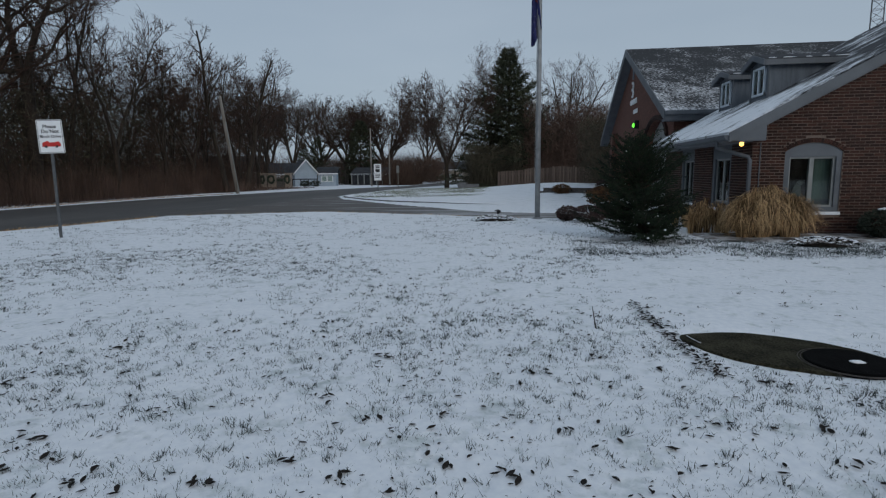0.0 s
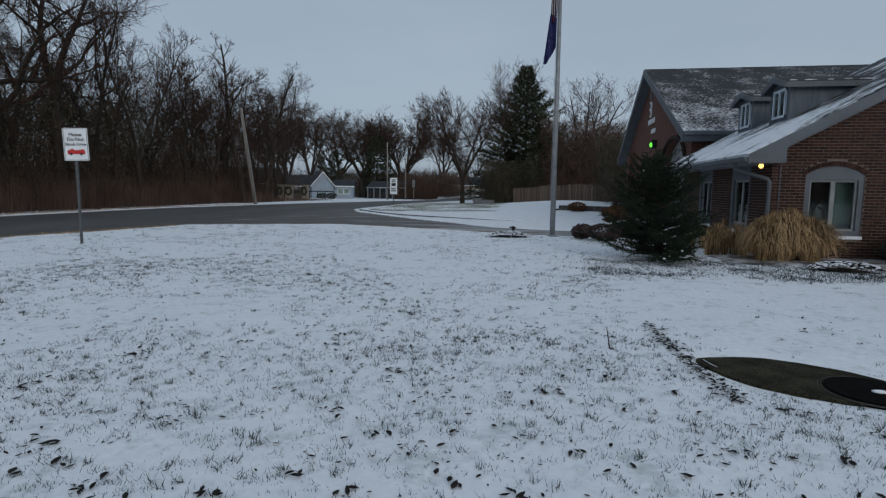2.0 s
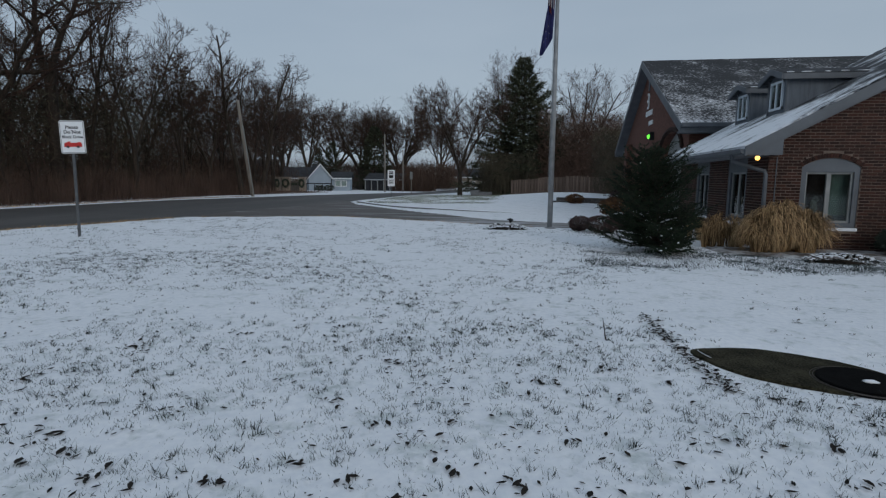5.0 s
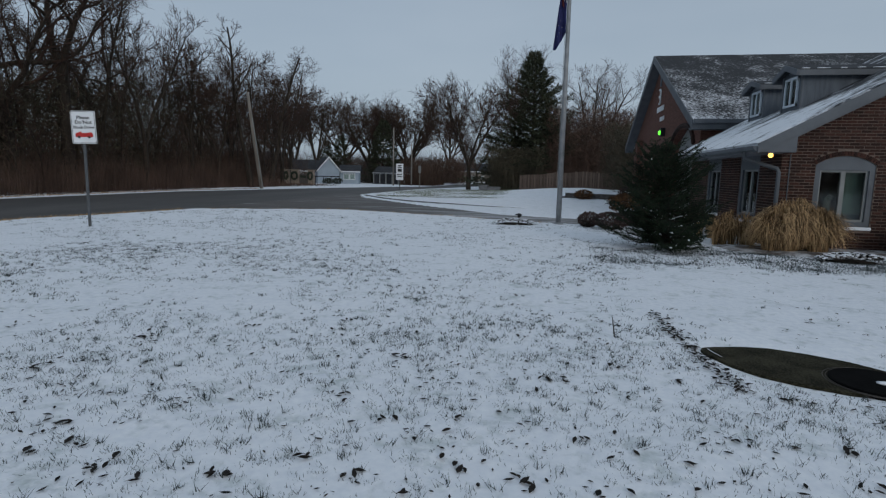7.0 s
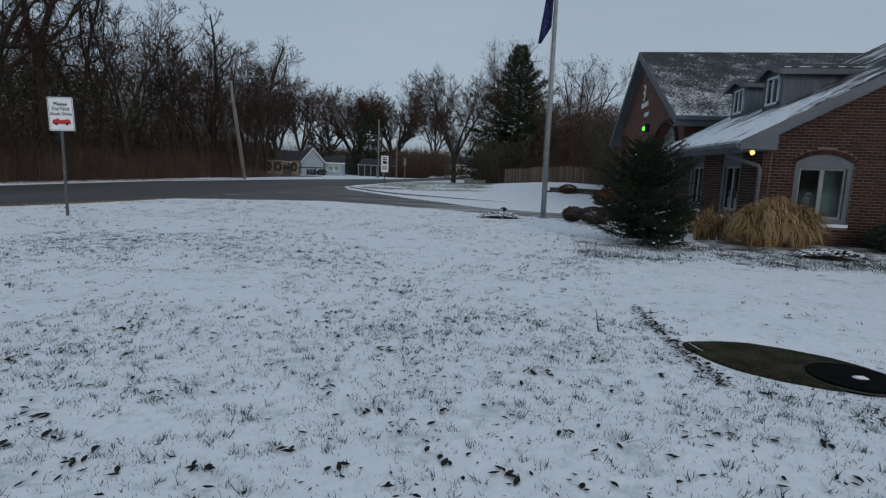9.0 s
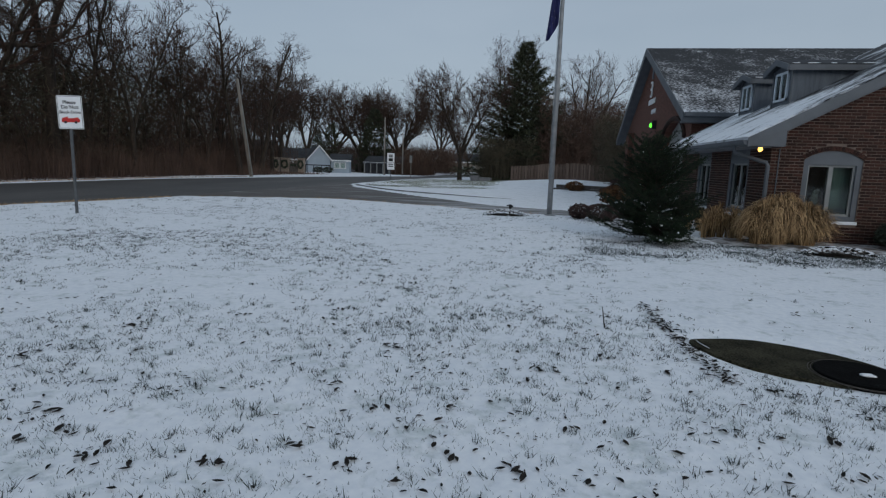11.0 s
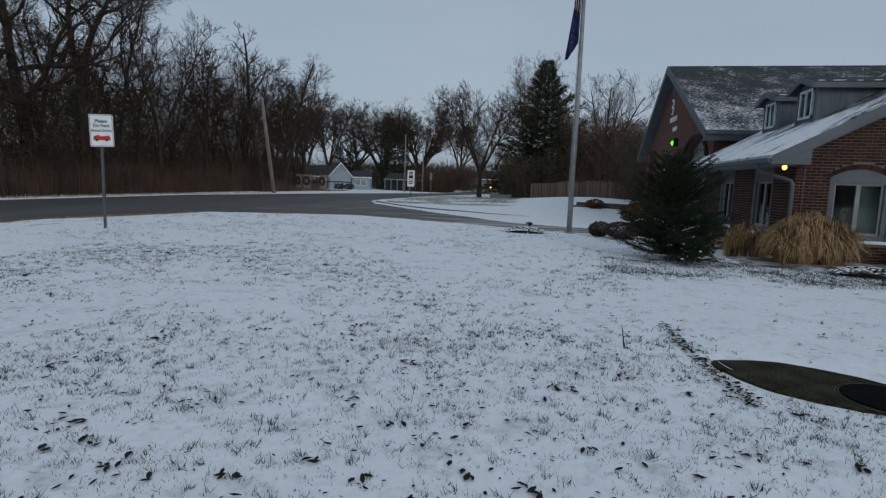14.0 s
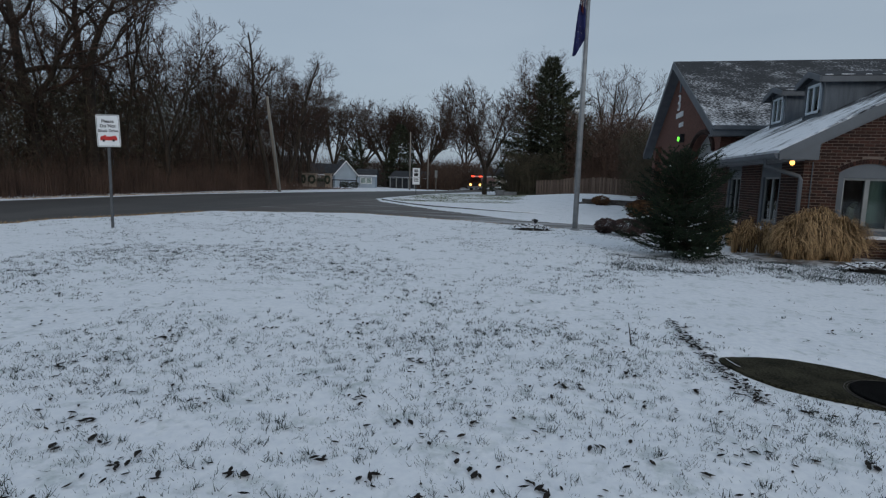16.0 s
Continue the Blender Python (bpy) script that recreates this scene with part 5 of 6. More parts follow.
cover.matrix_basis = pose(0.38, -0.24, 0.0)
for rad in (0.325, 0.345):
    rr = [(rad * math.cos(2 * math.pi * i / 40), rad * math.sin(2 * math.pi * i / 40), 0.004) for i in range(41)]
    part("rim", Shape().tube(rr, [0.0025] * 41, 5, cap=False), M_STONE, cover, "worn rim ring")
part("snow_patch", Shape().blob((0.02, 0.15 - 0.2, 0.026), (0.06, 0.035, 0.012), 0.3, 4, 12, 5), M_SNOWCAP, cover, "small patch of snow", smooth=True)
seam = [(u * 0.906 + v * 0.423, -u * 0.423 + v * 0.906 + 0.02, 0.002) for u, v in ((-0.74, 0.04), (-0.7, -0.02), (-0.66, -0.07), (-0.6, -0.13))]
part("seam", Shape().tube(seam, [0.0025, 0.0035, 0.003, 0.002], 5), M_SNOWCAP, slab, "thin line of snow in a crack")


# ---- shrubs and dry grasses ----
def straw(name, x, y, radius, height, n, seed, label, tussocks=1):
    """Tussocks of dry blades that rise, arch over and hang."""
    g = random.Random(seed)
    t = thing(name, x, y, gz(x, y), label, "ornamental grass", "dry grass clumps by the wall")
    s = Shape()
    heads = [(Vector((0, 0, 0)), 1.0, 0.0)]
    if tussocks > 1:
        heads = [(Vector((radius * 0.66 * (2 * k / (tussocks - 1) - 1), radius * 0.3 * g.uniform(-1, 1), 0)), 0.98 - 0.2 * abs(2 * k / (tussocks - 1) - 1.1) + g.uniform(-0.06, 0.06), g.uniform(0, 6.28)) for k in range(tussocks)]
    for i in range(n):
        c, k1, turn = heads[i % len(heads)]
        r0 = radius * (0.55 if tussocks > 1 else 1.0) * k1
        a, q = g.uniform(0, 2 * math.pi), g.random() ** 0.42
        a += 0.5 * math.sin(3 * a + turn)
        d = Vector((math.cos(a), math.sin(a) * 0.8, 0))
        p0 = c + d * r0 * 0.3 * q
        out = r0 * (0.2 + 1.0 * q) * g.uniform(0.6, 1.25)
        top = height * k1 * g.uniform(0.62, 1.08) * math.sqrt(1.05 - 0.5 * q * q)
        fall = g.uniform(0.1, 1.0) * (0.3 + 0.7 * q)
        drift = Vector((-d.y, d.x, 0)) * g.uniform(-0.25, 0.25) * out
        pts = [p0, p0 + d * out * 0.22 + Vector((0, 0, top * 0.8)), p0 + d * out * 0.58 + drift * 0.4 + Vector((0, 0, top)), p0 + d * out * 0.9 + drift * 0.8 + Vector((0, 0, top * (1 - 0.4 * fall))), p0 + d * out * 1.08 + drift + Vector((0, 0, top * (1 - 0.95 * fall)))]
        w = g.uniform(0.003, 0.0075)
        side = Vector((-d.y, d.x, g.uniform(-0.5, 0.5))).normalized() * w
        k = len(s.v)
        for j, p in enumerate(pts):
            f = (1.0, 1.0, 0.9, 0.7, 0.2)[j]
            jit = Vector((g.uniform(-1, 1), g.uniform(-1, 1), g.uniform(-0.5, 0.5))) * 0.022 * j
            s.v += [tuple(p + side * f + jit), tuple(p - side * f + jit)]
        for j in range(4):
            s.f.append((k + 2 * j, k + 2 * j + 1, k + 2 * j + 3, k + 2 * j + 2))
    part("blades", s, M_STRAW, t, kind="stuff")
    return t


straw("ornamental_grass", 5.42, 12.8, 0.84, 1.08, 10500, 91, "large clump of arching straw-coloured grass below the window", 9)
straw("ornamental_grass", 4.5, 13.6, 0.6, 0.8, 800, 92, "thin clump of pale dry grass at the brick corner", 5)
straw("ornamental_grass", 4.5, 15.0, 0.5, 0.75, 500, 93, "thin clump of pale dry grass along the side wall", 4)


def shrub(name, x, y, rx, ry, h, label, material, seed, n=900, size=0.06, snow=0):
    """Rounded shrub of short twigs and small leaves with an uneven outline."""
    g = random.Random(seed)
    t = thing(name, x, y, gz(x, y), label, "shrub")
    st, lf = Shape(), Shape()
    for i in range(26):
        a, q = g.uniform(0, 6.28), g.random()
        st.tube([(0.1 * rx * math.cos(a), 0.1 * ry * math.sin(a), -0.05), (rx * 0.8 * q * math.cos(a), ry * 0.8 * q * math.sin(a), h * g.uniform(0.6, 0.95))], [0.012, 0.004], 4, cap=False)
    tips = []
    for i in range(n):
        u, a = g.uniform(-0.95, 1), g.uniform(0, 6.28)
        k = 1 + 0.22 * noise.noise(Vector((math.cos(a) * 1.5, math.sin(a) * 1.5, u * 2 + seed)))
        rr = math.sqrt(max(0, 1 - u * u)) * k * g.uniform(0.75, 1.04)
        p = Vector((rx * rr * math.cos(a), ry * rr * math.sin(a), max(0.02, h * 0.5 + h * 0.5 * u * k)))
        q = Vector((g.gauss(0, 1), g.gauss(0, 1), g.gauss(0.3, 1))).normalized()
        w = q.orthogonal().normalized() * size * 0.4
        b = len(lf.v)
        lf.v += [tuple(p), tuple(p + q * size * 0.5 + w), tuple(p + q * size * 1.2), tuple(p + q * size * 0.5 - w)]
        lf.f.append((b, b + 1, b + 2, b + 3))
        tips.append(p)
    part("stems", st, M_BARK, t)
    part("foliage", lf, material, t, kind="stuff")
    if snow:
        sn = Shape()
        for p in sorted(tips, key=lambda p: -p.z)[:snow]:
            sn.blob((p.x, p.y, p.z + 0.01), (g.uniform(0.025, 0.06), g.uniform(0.025, 0.06), 0.02), 0.4, g.randint(0, 99), 6, 4)
        part("snow", sn, M_SNOWCAP, t, "patches of snow on top", kind="stuff")
    return t


shrub("shrub", 7.95, 12.75, 0.66, 0.5, 0.62, "clipped dark evergreen shrub with snow on top", M_HEDGE, 101, 4200, 0.045, 90)
shrub("shrub", 1.52, 17.1, 0.3, 0.3, 0.42, "small grey-brown leafless shrub by the flagpole", M_REDTWIG, 102, 1100, 0.05, 0)
shrub("shrub", 2.15, 16.5, 0.55, 0.45, 0.5, "low dark red barberry shrub dusted with snow", M_REDTWIG, 103, 1900, 0.05, 14)
shrub("shrub", 2.9, 18.0, 0.5, 0.45, 0.55, "low dark shrub behind the spruce", M_REDTWIG, 104, 1300, 0.05, 10)
shrub("shrub", 3.65, 24, 0.72, 0.7, 0.75, "russet-orange leafy shrub by the cross wing", M_ORANGELEAF, 105, 1900, 0.09, 0)
shrub("shrub", 2.55, 32.3, 0.5, 0.5, 0.5, "small round brown shrub above the low wall", M_ORANGELEAF, 106, 700, 0.08, 0)
shrub("shrub", 4.4, 26.5, 0.8, 0.8, 1.1, "brown twiggy shrub by the cross wing", M_REDTWIG, 107, 1500, 0.09, 0)

low_wall = thing("low_wall", 1.35, 33.2, gz(1.35, 33.2), "dark stone retaining wall capped with snow", "wall", rz=-18)
for i in range(9):
    for j in range(2):
        part("stone", Shape().box(i * 0.42 + 0.2 * j, 0, -0.1 + 0.2 * j, i * 0.42 + 0.4 + 0.2 * j, 0.3, 0.09 + 0.2 * j), M_STONE, low_wall, bevel=0.015)
part("snow_cap", Shape().box(0.15, -0.02, 0.29, 3.95, 0.34, 0.34), M_SNOWCAP, low_wall, "snow lying along the top", bevel=0.02)
culvert = thing("culvert_headwall", -4.6, 50, gz(-4.6, 50) + 0.0, "pale concrete culvert block at the island's edge", "concrete block", rz=-12)
part("block", Shape().box(-0.75, -0.3, -0.2, 0.0, 0.3, 0.5), M_KERB, culvert, bevel=0.03)
part("block", Shape().box(0.02, -0.25, -0.2, 1.1, 0.3, 0.36), M_KERB, culvert, bevel=0.03)

uplight = thing("flag_spotlight", -0.6, 17.35, 0, "small black spotlight on a stem aimed at the flag", "spotlight")
part("stem", Shape().tube([(0, 0, -0.1), (0, 0, 0.22)], [0.03, 0.025], 8), M_BLACK, uplight)
part("head", Shape().tube([(-0.01, 0, 0.2), (0.01, 0.01, 0.24), (0.03, 0.03, 0.29)], [0.03, 0.06, 0.075], 12), M_BLACK, uplight)
part("visor", Shape().box(-0.11, -0.02, 0.26, -0.04, 0.04, 0.3), M_BLACK, uplight, bevel=0.01)


def litter(name, centres, n, spread, size, label, seed, material=None, lift=0.012):
    """Fallen leaves: small curled ovals lying at random angles on the snow."""
    g = random.Random(seed)
    s = Shape()
    spots_xy = []
    for i in range(n):
        cx, cy = centres[g.randrange(len(centres))]
        spots_xy.append((cx + g.gauss(0, spread[0]), cy + g.gauss(0, spread[1])))
    q = np.array(spots_xy)
    zs = snow_height(q[:, 0], q[:, 1]) + lift
    for (x, y), z in zip(spots_xy, zs):
        leaf_into(s, x, y, float(z), size * g.uniform(0.5, 1.3), g)
    ob = part(name, s, material or M_LEAF)
    return tagged(ob, label, "fallen leaves", kind="stuff")


def leaf_into(s, x, y, z, l, g):
    a, tilt = g.uniform(0, 6.28), g.uniform(-0.4, 0.4)
    c, sn = math.cos(a), math.sin(a)
    k = len(s.v)
    w = l * g.uniform(0.25, 0.42)
    curl = g.uniform(0.1, 0.4) * w
    for u, v, h in ((-0.5, 0, 0.08), (-0.2, 0.8, 1.0), (0.15, 1.0, 1.0), (0.5, 0.1, 0.5), (0.15, -1.0, 1.0), (-0.2, -0.8, 1.0), (0.0, 0, 0.0)):
        px, py = u * l, v * w * 0.6
        s.v.append((x + c * px - sn * py, y + sn * px + c * py, z + h * curl + px * tilt * 0.5 + abs(px * tilt) * 0.5))
    for i in range(6):
        s.f.append((k + i, k + (i + 1) % 6, k + 6))


for name, x, y, rx, ry, n, seed in (("leaf_mound", -0.72, 17.0, 0.6, 0.5, 300, 140), ("leaf_mound", 5.95, 11.45, 0.62, 0.3, 300, 141)):
    mound = thing(name, x, y, gz(x, y), "low mound of dark wet leaves flecked with snow", "leaf pile")
    g7 = random.Random(seed)
    part("core", Shape().blob((0, 0, 0.0), (rx * 0.7, ry * 0.7, 0.045), 0.4, seed, 16, 8), M_MULCH, mound, smooth=True)
    lv, sn = Shape(), Shape()
    for i in range(n):
        a, q = g7.uniform(0, 6.28), math.sqrt(g7.random())
        px, py = rx * q * math.cos(a), ry * q * math.sin(a)
        pz = 0.15 * math.sqrt(max(0.0, 1 - q * q)) + 0.015
        leaf_into(lv, px, py, pz, g7.uniform(0.07, 0.14), g7)
        if i % 3 == 0:
            sn.blob((px * 1.05, py * 1.05, pz + 0.015), (g7.uniform(0.018, 0.045), g7.uniform(0.018, 0.04), 0.014), 0.4, i, 7, 4)
    part("leaves", lv, M_LEAF, mound, kind="stuff")
    part("snow", sn, M_SNOWCAP, mound, kind="stuff")
litter("leaf_bed", [(-1.1, 17.0), (-0.9, 17.0), (-0.7, 17.05), (-0.5, 17.0), (-0.3, 17.0)], 150, (0.12, 0.16), 0.1, "bed of dark wet leaves round the spotlight", 111)
litter("leaf_bed", [(5.5, 11.45), (5.8, 11.5), (6.1, 11.4), (6.3, 11.35)], 130, (0.15, 0.12), 0.08, "patch of dark leaves below the dry grass", 112)
litter("leaf_bed", [(2.0, 11.6), (2.6, 11.3), (3.3, 11.3), (3.9, 11.5)], 160, (0.25, 0.12), 0.06, "dark leaves and needles under the spruce", 113)
TRAIL = [(1.31, 6.08), (1.34, 5.7), (1.36, 5.41), (1.39, 5.1), (1.42, 4.87), (1.44, 4.6), (1.45, 4.37), (1.51, 4.19)]
litter("leaf_trail", TRAIL, 250, (0.05, 0.13), 0.055, "line of dark sodden leaves along the slab's edge", 114)
litter("leaf_litter", [(random.Random(7 + i).uniform(-9, 5), 2.0 + 12 * random.Random(99 + i).random() ** 1.5) for i in range(260)], 380, (0.3, 0.3), 0.05, "scattered small dark leaves on the snow", 115)

PROMINENT = [(-2.17, 8.03), (-4.72, 4.83), (-2.74, 4.75), (-1.27, 3.35), (-3.7, 3.36), (-2.7, 2.63), (0.32, 3.04), (0.67, 4.33), (0.03, 3.69), (-0.02, 2.53), (-0.86, 2.42), (-1.9, 2.2), (-2.45, 2.41), (0.84, 2.88), (1.09, 4.17), (-3.46, 4.18), (-0.23, 6.79), (0.11, 3.92), (-1.13, 4.26), (-1.22, 2.55), (-4.46, 8.43), (-1.84, 5.16), (-0.44, 9.62), (1.62, 6.52), (1.73, 3.95), (1.8, 3.22), (1.74, 2.86), (-0.35, 2.57), (-1.49, 2.31), (-0.9, 3.06), (-2.6, 2.28), (-2.19, 2.25)]
g6 = random.Random(61)
for x0, y0 in PROMINENT:
    for k in range(g6.choice((2, 3, 4, 5))):
        x, y = x0 + g6.gauss(0, 0.05) * (k > 0), y0 + g6.gauss(0, 0.04) * (k > 0)
        s = Shape()
        leaf_into(s, 0.0, 0.0, 0.0, g6.uniform(0.05, 0.085), g6)
        lf = part("fallen_leaf", s, M_LEAF)
        lf.location = (x, y, float(snow_height(np.array(x), np.array(y))) + 0.008)
        tagged(lf, "curled dark brown fallen leaf lying on the snow", "leaf", "fallen leaves on the lawn")
stick = part("stick", Shape().tube([(0, 0, -0.03), (-0.02, 0, 0.1), (-0.04, 0.01, 0.22)], [0.006, 0.005, 0.003], 6), M_BARK)
stick.location = (0.76, 5.2, 0)
tagged(stick, "thin dark dry stalk standing in the snow", "stalk")


# ---- grass blades through the snow ----
def blade_density(x, y):
    d = 0.5 + 1.15 * lumps(x * 0.8 + y * 0.35, y * 1.3 - x * 0.2, 0.9, 31) + 0.6 * lumps(x, y, 3.2, 32)
    smooth_right = smooth_step(1.2, 1.8, x + 0.12 * (y - 6)) * smooth_step(4.6, 5.4, y) * (1 - smooth_step(9.0, 10.2, y))
    patch = np.exp(-(((x + 1.5) / 1.2) ** 2) - ((y - 8.6) / 1.1) ** 2)
    slab_gap = np.exp(-(((x - 2.25) / 1.0) ** 4) - ((y - 4.7) / 0.7) ** 4)
    return np.clip(d, np.where(y < 5, 0.42, 0.08), 1.5) * (1 - 0.97 * smooth_right) * (1 - 0.8 * patch) * (1 - slab_gap) * (1 - paved(x, y))


def blades(name, clusters, per, xr, yr, hr, width, seed, sigma, label, material=None):
    g = np.random.default_rng(seed)
    cx, cy = g.uniform(*xr, clusters), g.uniform(*yr, clusters)
    keep = g.random(clusters) * 1.3 < blade_density(cx, cy)
    cx, cy = cx[keep], cy[keep]
    m = g.integers(per[0], per[1], len(cx))
    x = np.repeat(cx, m) + g.normal(0, sigma, m.sum())
    y = np.repeat(cy, m) + g.normal(0, sigma, m.sum())
    n = len(x)
    z = snow_height(x, y) - 0.006
    h = g.uniform(*hr, n)
    a = g.uniform(0, 2 * np.pi, n)
    w = width * g.uniform(0.6, 1.2, n)
    t = g.normal(0, 0.5, (n, 2)) * h[:, None]
    ca, sa = np.cos(a) * w, np.sin(a) * w
    v = np.stack([np.stack([x - ca, y - sa, z], 1), np.stack([x + ca, y + sa, z], 1), np.stack([x + t[:, 0], y + t[:, 1], z + h], 1)], 1).reshape(-1, 3)
    me = bpy.data.meshes.new(name)
    me.from_pydata(v.tolist(), [], np.arange(3 * n).reshape(-1, 3).tolist())
    me.materials.append(material or M_BLADE)
    return tagged(new(name, me), label, "grass", kind="stuff")


blades("grass", 9000, (4, 14), (-8, 7), (-7, 1.5), (0.01, 0.038), 0.003, 128, 0.03, "winter grass blades across the open snowy lawn")
blades("grass", 8500, (4, 16), (-4.5, 3.4), (1.5, 5.0), (0.01, 0.038), 0.0028, 121, 0.03, "short winter grass blades poking through the snow")
blades("grass", 1500, (7, 16), (-4.5, 3.4), (1.5, 5.5), (0.025, 0.065), 0.0032, 126, 0.016, "taller dark tufts of grass in the snow")
blades("grass", 6500, (4, 14), (-9, 5), (5.0, 10.0), (0.012, 0.042), 0.0045, 122, 0.035, "winter grass tips in the snowy lawn")
blades("grass", 1500, (7, 16), (-9, 5), (5.0, 11.0), (0.02, 0.055), 0.0055, 127, 0.022, "dark tufts of grass across the lawn")
blades("grass", 4500, (4, 11), (-15, 9), (10.0, 19.5), (0.015, 0.045), 0.0075, 123, 0.06, "distant grass tips in the snowy lawn")
blades("grass", 2200, (10, 22), (1.0, 9), (10.0, 12.2), (0.02, 0.05), 0.007, 124, 0.1, "grass showing along the station's lawn edge")
blades("grass", 6000, (6, 14), (-11, -2.5), (33, 54), (0.02, 0.05), 0.02, 125, 0.3, "pale green winter grass on the snowy island", M_ISLAND)
gs = np.random.default_rng(77)
sx, sy = gs.uniform(-11, 4, 6000), 1.7 + 15 * gs.random(6000) ** 1.5
pick = gs.random(6000) < 0.12 + 0.8 * blade_density(sx, sy)
specks = list(zip(sx[pick].tolist(), sy[pick].tolist()))[:1500]
litter("leaf_crumbs", specks, 3800, (0.06, 0.06), 0.028, "dark crumbs of leaf and soil on the snow", 131, lift=0.006)
litter("leaf_crumbs", [q for q in specks if q[1] < 7], 1300, (0.1, 0.08), 0.05, "black wet leaf scraps in the near lawn", 133, lift=0.008)
litter("leaf_crumbs", [q for q in specks if q[1] > 6], 900, (0.25, 0.2), 0.042, "dark leaf scraps farther across the lawn", 132, lift=0.01)


def verge(name, edge, n, seed, flip, label):
    """Withered grass along a paved edge."""
    g = np.random.default_rng(seed)
    e = np.array(edge, float)
    t = g.uniform(e[0, 0], e[-1, 0], n)
    o = np.interp(t, e[:, 0], e[:, 1]) + g.normal(0, 0.09, n)
    x, y = (o, t) if flip else (t, o)
    z = snow_height(x, y) - 0.01
    h, a = g.uniform(0.03, 0.09, n), g.uniform(0, 6.28, n)
    b = g.normal(0, 0.5, (n, 2)) * h[:, None]
    ca, sa = np.cos(a) * 0.012, np.sin(a) * 0.012
    v = np.stack([np.stack([x - ca, y - sa, z], 1), np.stack([x + ca, y + sa, z], 1), np.stack([x + b[:, 0], y + b[:, 1], z + h], 1)], 1).reshape(-1, 3)
    me = bpy.data.meshes.new(name)
    me.from_pydata(v.tolist(), [], np.arange(3 * n).reshape(-1, 3).tolist())
    me.materials.append(M_STRAW)
    return tagged(new(name, me), label, "grass", kind="stuff")


verge("verge_grass", [(-6, -14.55), (13, -14.3), (18.3, -13.1)], 3200, 151, True, "withered tan grass along the edge of the road")
verge("verge_grass", [(-12.4, 18.8), (-10, 20.3), (-7.6, 20.8), (-5, 20.1), (-2.2, 18.8), (0.3, 17.9)], 350, 152, False, "withered grass along the edge of the driveway")
verge("verge_grass", [(0, -24.6), (23, -24.6), (33, -24.5), (41, -22.4)], 6000, 153, True, "withered tan grass along the far side of the road")


# ---- far houses ----
def house(name, x, y, w, d, eave, peak, wall, label, rz=0.0, gable_front=True, windows=2):
    t = thing(name, x, y, gz(x, y) - 0.05, label, "house", rz=rz)
    if gable_front:
        part("wall", Shape().prism([(-w / 2, -0.2), (w / 2, -0.2), (w / 2, eave), (0, peak - 0.1), (-w / 2, eave)], "y", 0, d), wall, t)
        k = (peak - eave) / (w / 2)
        for s in (-1, 1):
            xe, ze = s * (w / 2 + 0.3), eave - k * 0.3
            part("roof", Shape().hexa([(xe, -0.3, ze), (0, -0.3, peak), (0, d + 0.3, peak), (xe, d + 0.3, ze), (xe, -0.3, ze + 0.12), (0, -0.3, peak + 0.12), (0, d + 0.3, peak + 0.12), (xe, d + 0.3, ze + 0.12)]), M_DARKROOF, t)
            part("barge_board", Shape().hexa([(xe, -0.36, ze - 0.05), (0, -0.36, peak - 0.05), (0, -0.3, peak - 0.05), (xe, -0.3, ze - 0.05), (xe, -0.36, ze + 0.15), (0, -0.36, peak + 0.15), (0, -0.3, peak + 0.15), (xe, -0.3, ze + 0.15)]), M_WHITE, t)
    else:
        part("wall", Shape().box(-w / 2, 0, -0.2, w / 2, d, eave), wall, t)
        for s in (0, 1):
            ya = -0.3 if s == 0 else d + 0.3
            part("roof", Shape().hexa([(-w / 2 - 0.3, ya, eave - 0.1), (w / 2 + 0.3, ya, eave - 0.1), (w / 2 + 0.3, d / 2, peak), (-w / 2 - 0.3, d / 2, peak), (-w / 2 - 0.3, ya, eave + 0.02), (w / 2 + 0.3, ya, eave + 0.02), (w / 2 + 0.3, d / 2, peak + 0.12), (-w / 2 - 0.3, d / 2, peak + 0.12)]), M_DARKROOF, t)
        part("fascia", Shape().box(-w / 2 - 0.3, -0.36, eave - 0.16, w / 2 + 0.3, -0.3, eave + 0.04), M_WHITE, t)
    for i in range(windows):
        xc = w * ((i + 1) / (windows + 1) - 0.5)
        wi = part("window", Shape().box(xc - 0.45, -0.04, 0.7, xc + 0.45, 0.0, 1.65), M_WHITE, t)
        part("pane", Shape().box(xc - 0.36, -0.06, 0.79, xc + 0.36, -0.042, 1.56), M_GLASS, wi)
    return t


house("house", -31.9, 80, 3.3, 8, 2.1, 4.0, M_HOUSEBLUE, "small pale blue gabled house behind the junction", rz=30, windows=0)
house("house", -36.2, 81.5, 5.6, 6, 1.95, 3.6, M_HOUSETAN, "low tan house wing with a dark roof", rz=10, gable_front=False, windows=2)
house("house", -29.3, 82, 2.8, 5, 2.0, 2.9, M_HOUSEBLUE, "pale blue low house wing with a dark roof", rz=15, gable_front=False, windows=2)
house("house", -48, 84, 9, 8, 2.4, 5.0, M_HOUSETAN, "tan house at the edge of the woods", gable_front=False, windows=3)
house("house", -15.5, 150, 16, 10, 2.8, 5.0, M_HOUSETAN, "long pale building far along the road", gable_front=False, windows=5)
house("house", -1.5, 150, 12, 10, 2.6, 5.2, M_HOUSEWHITE, "pale house far along the road", gable_front=False, windows=3)
porch_house = house("house", -24.4, 89, 6, 6, 1.9, 2.9, M_DARKROOF, "dark house with a white-posted porch behind bare trees", gable_front=False, windows=0)
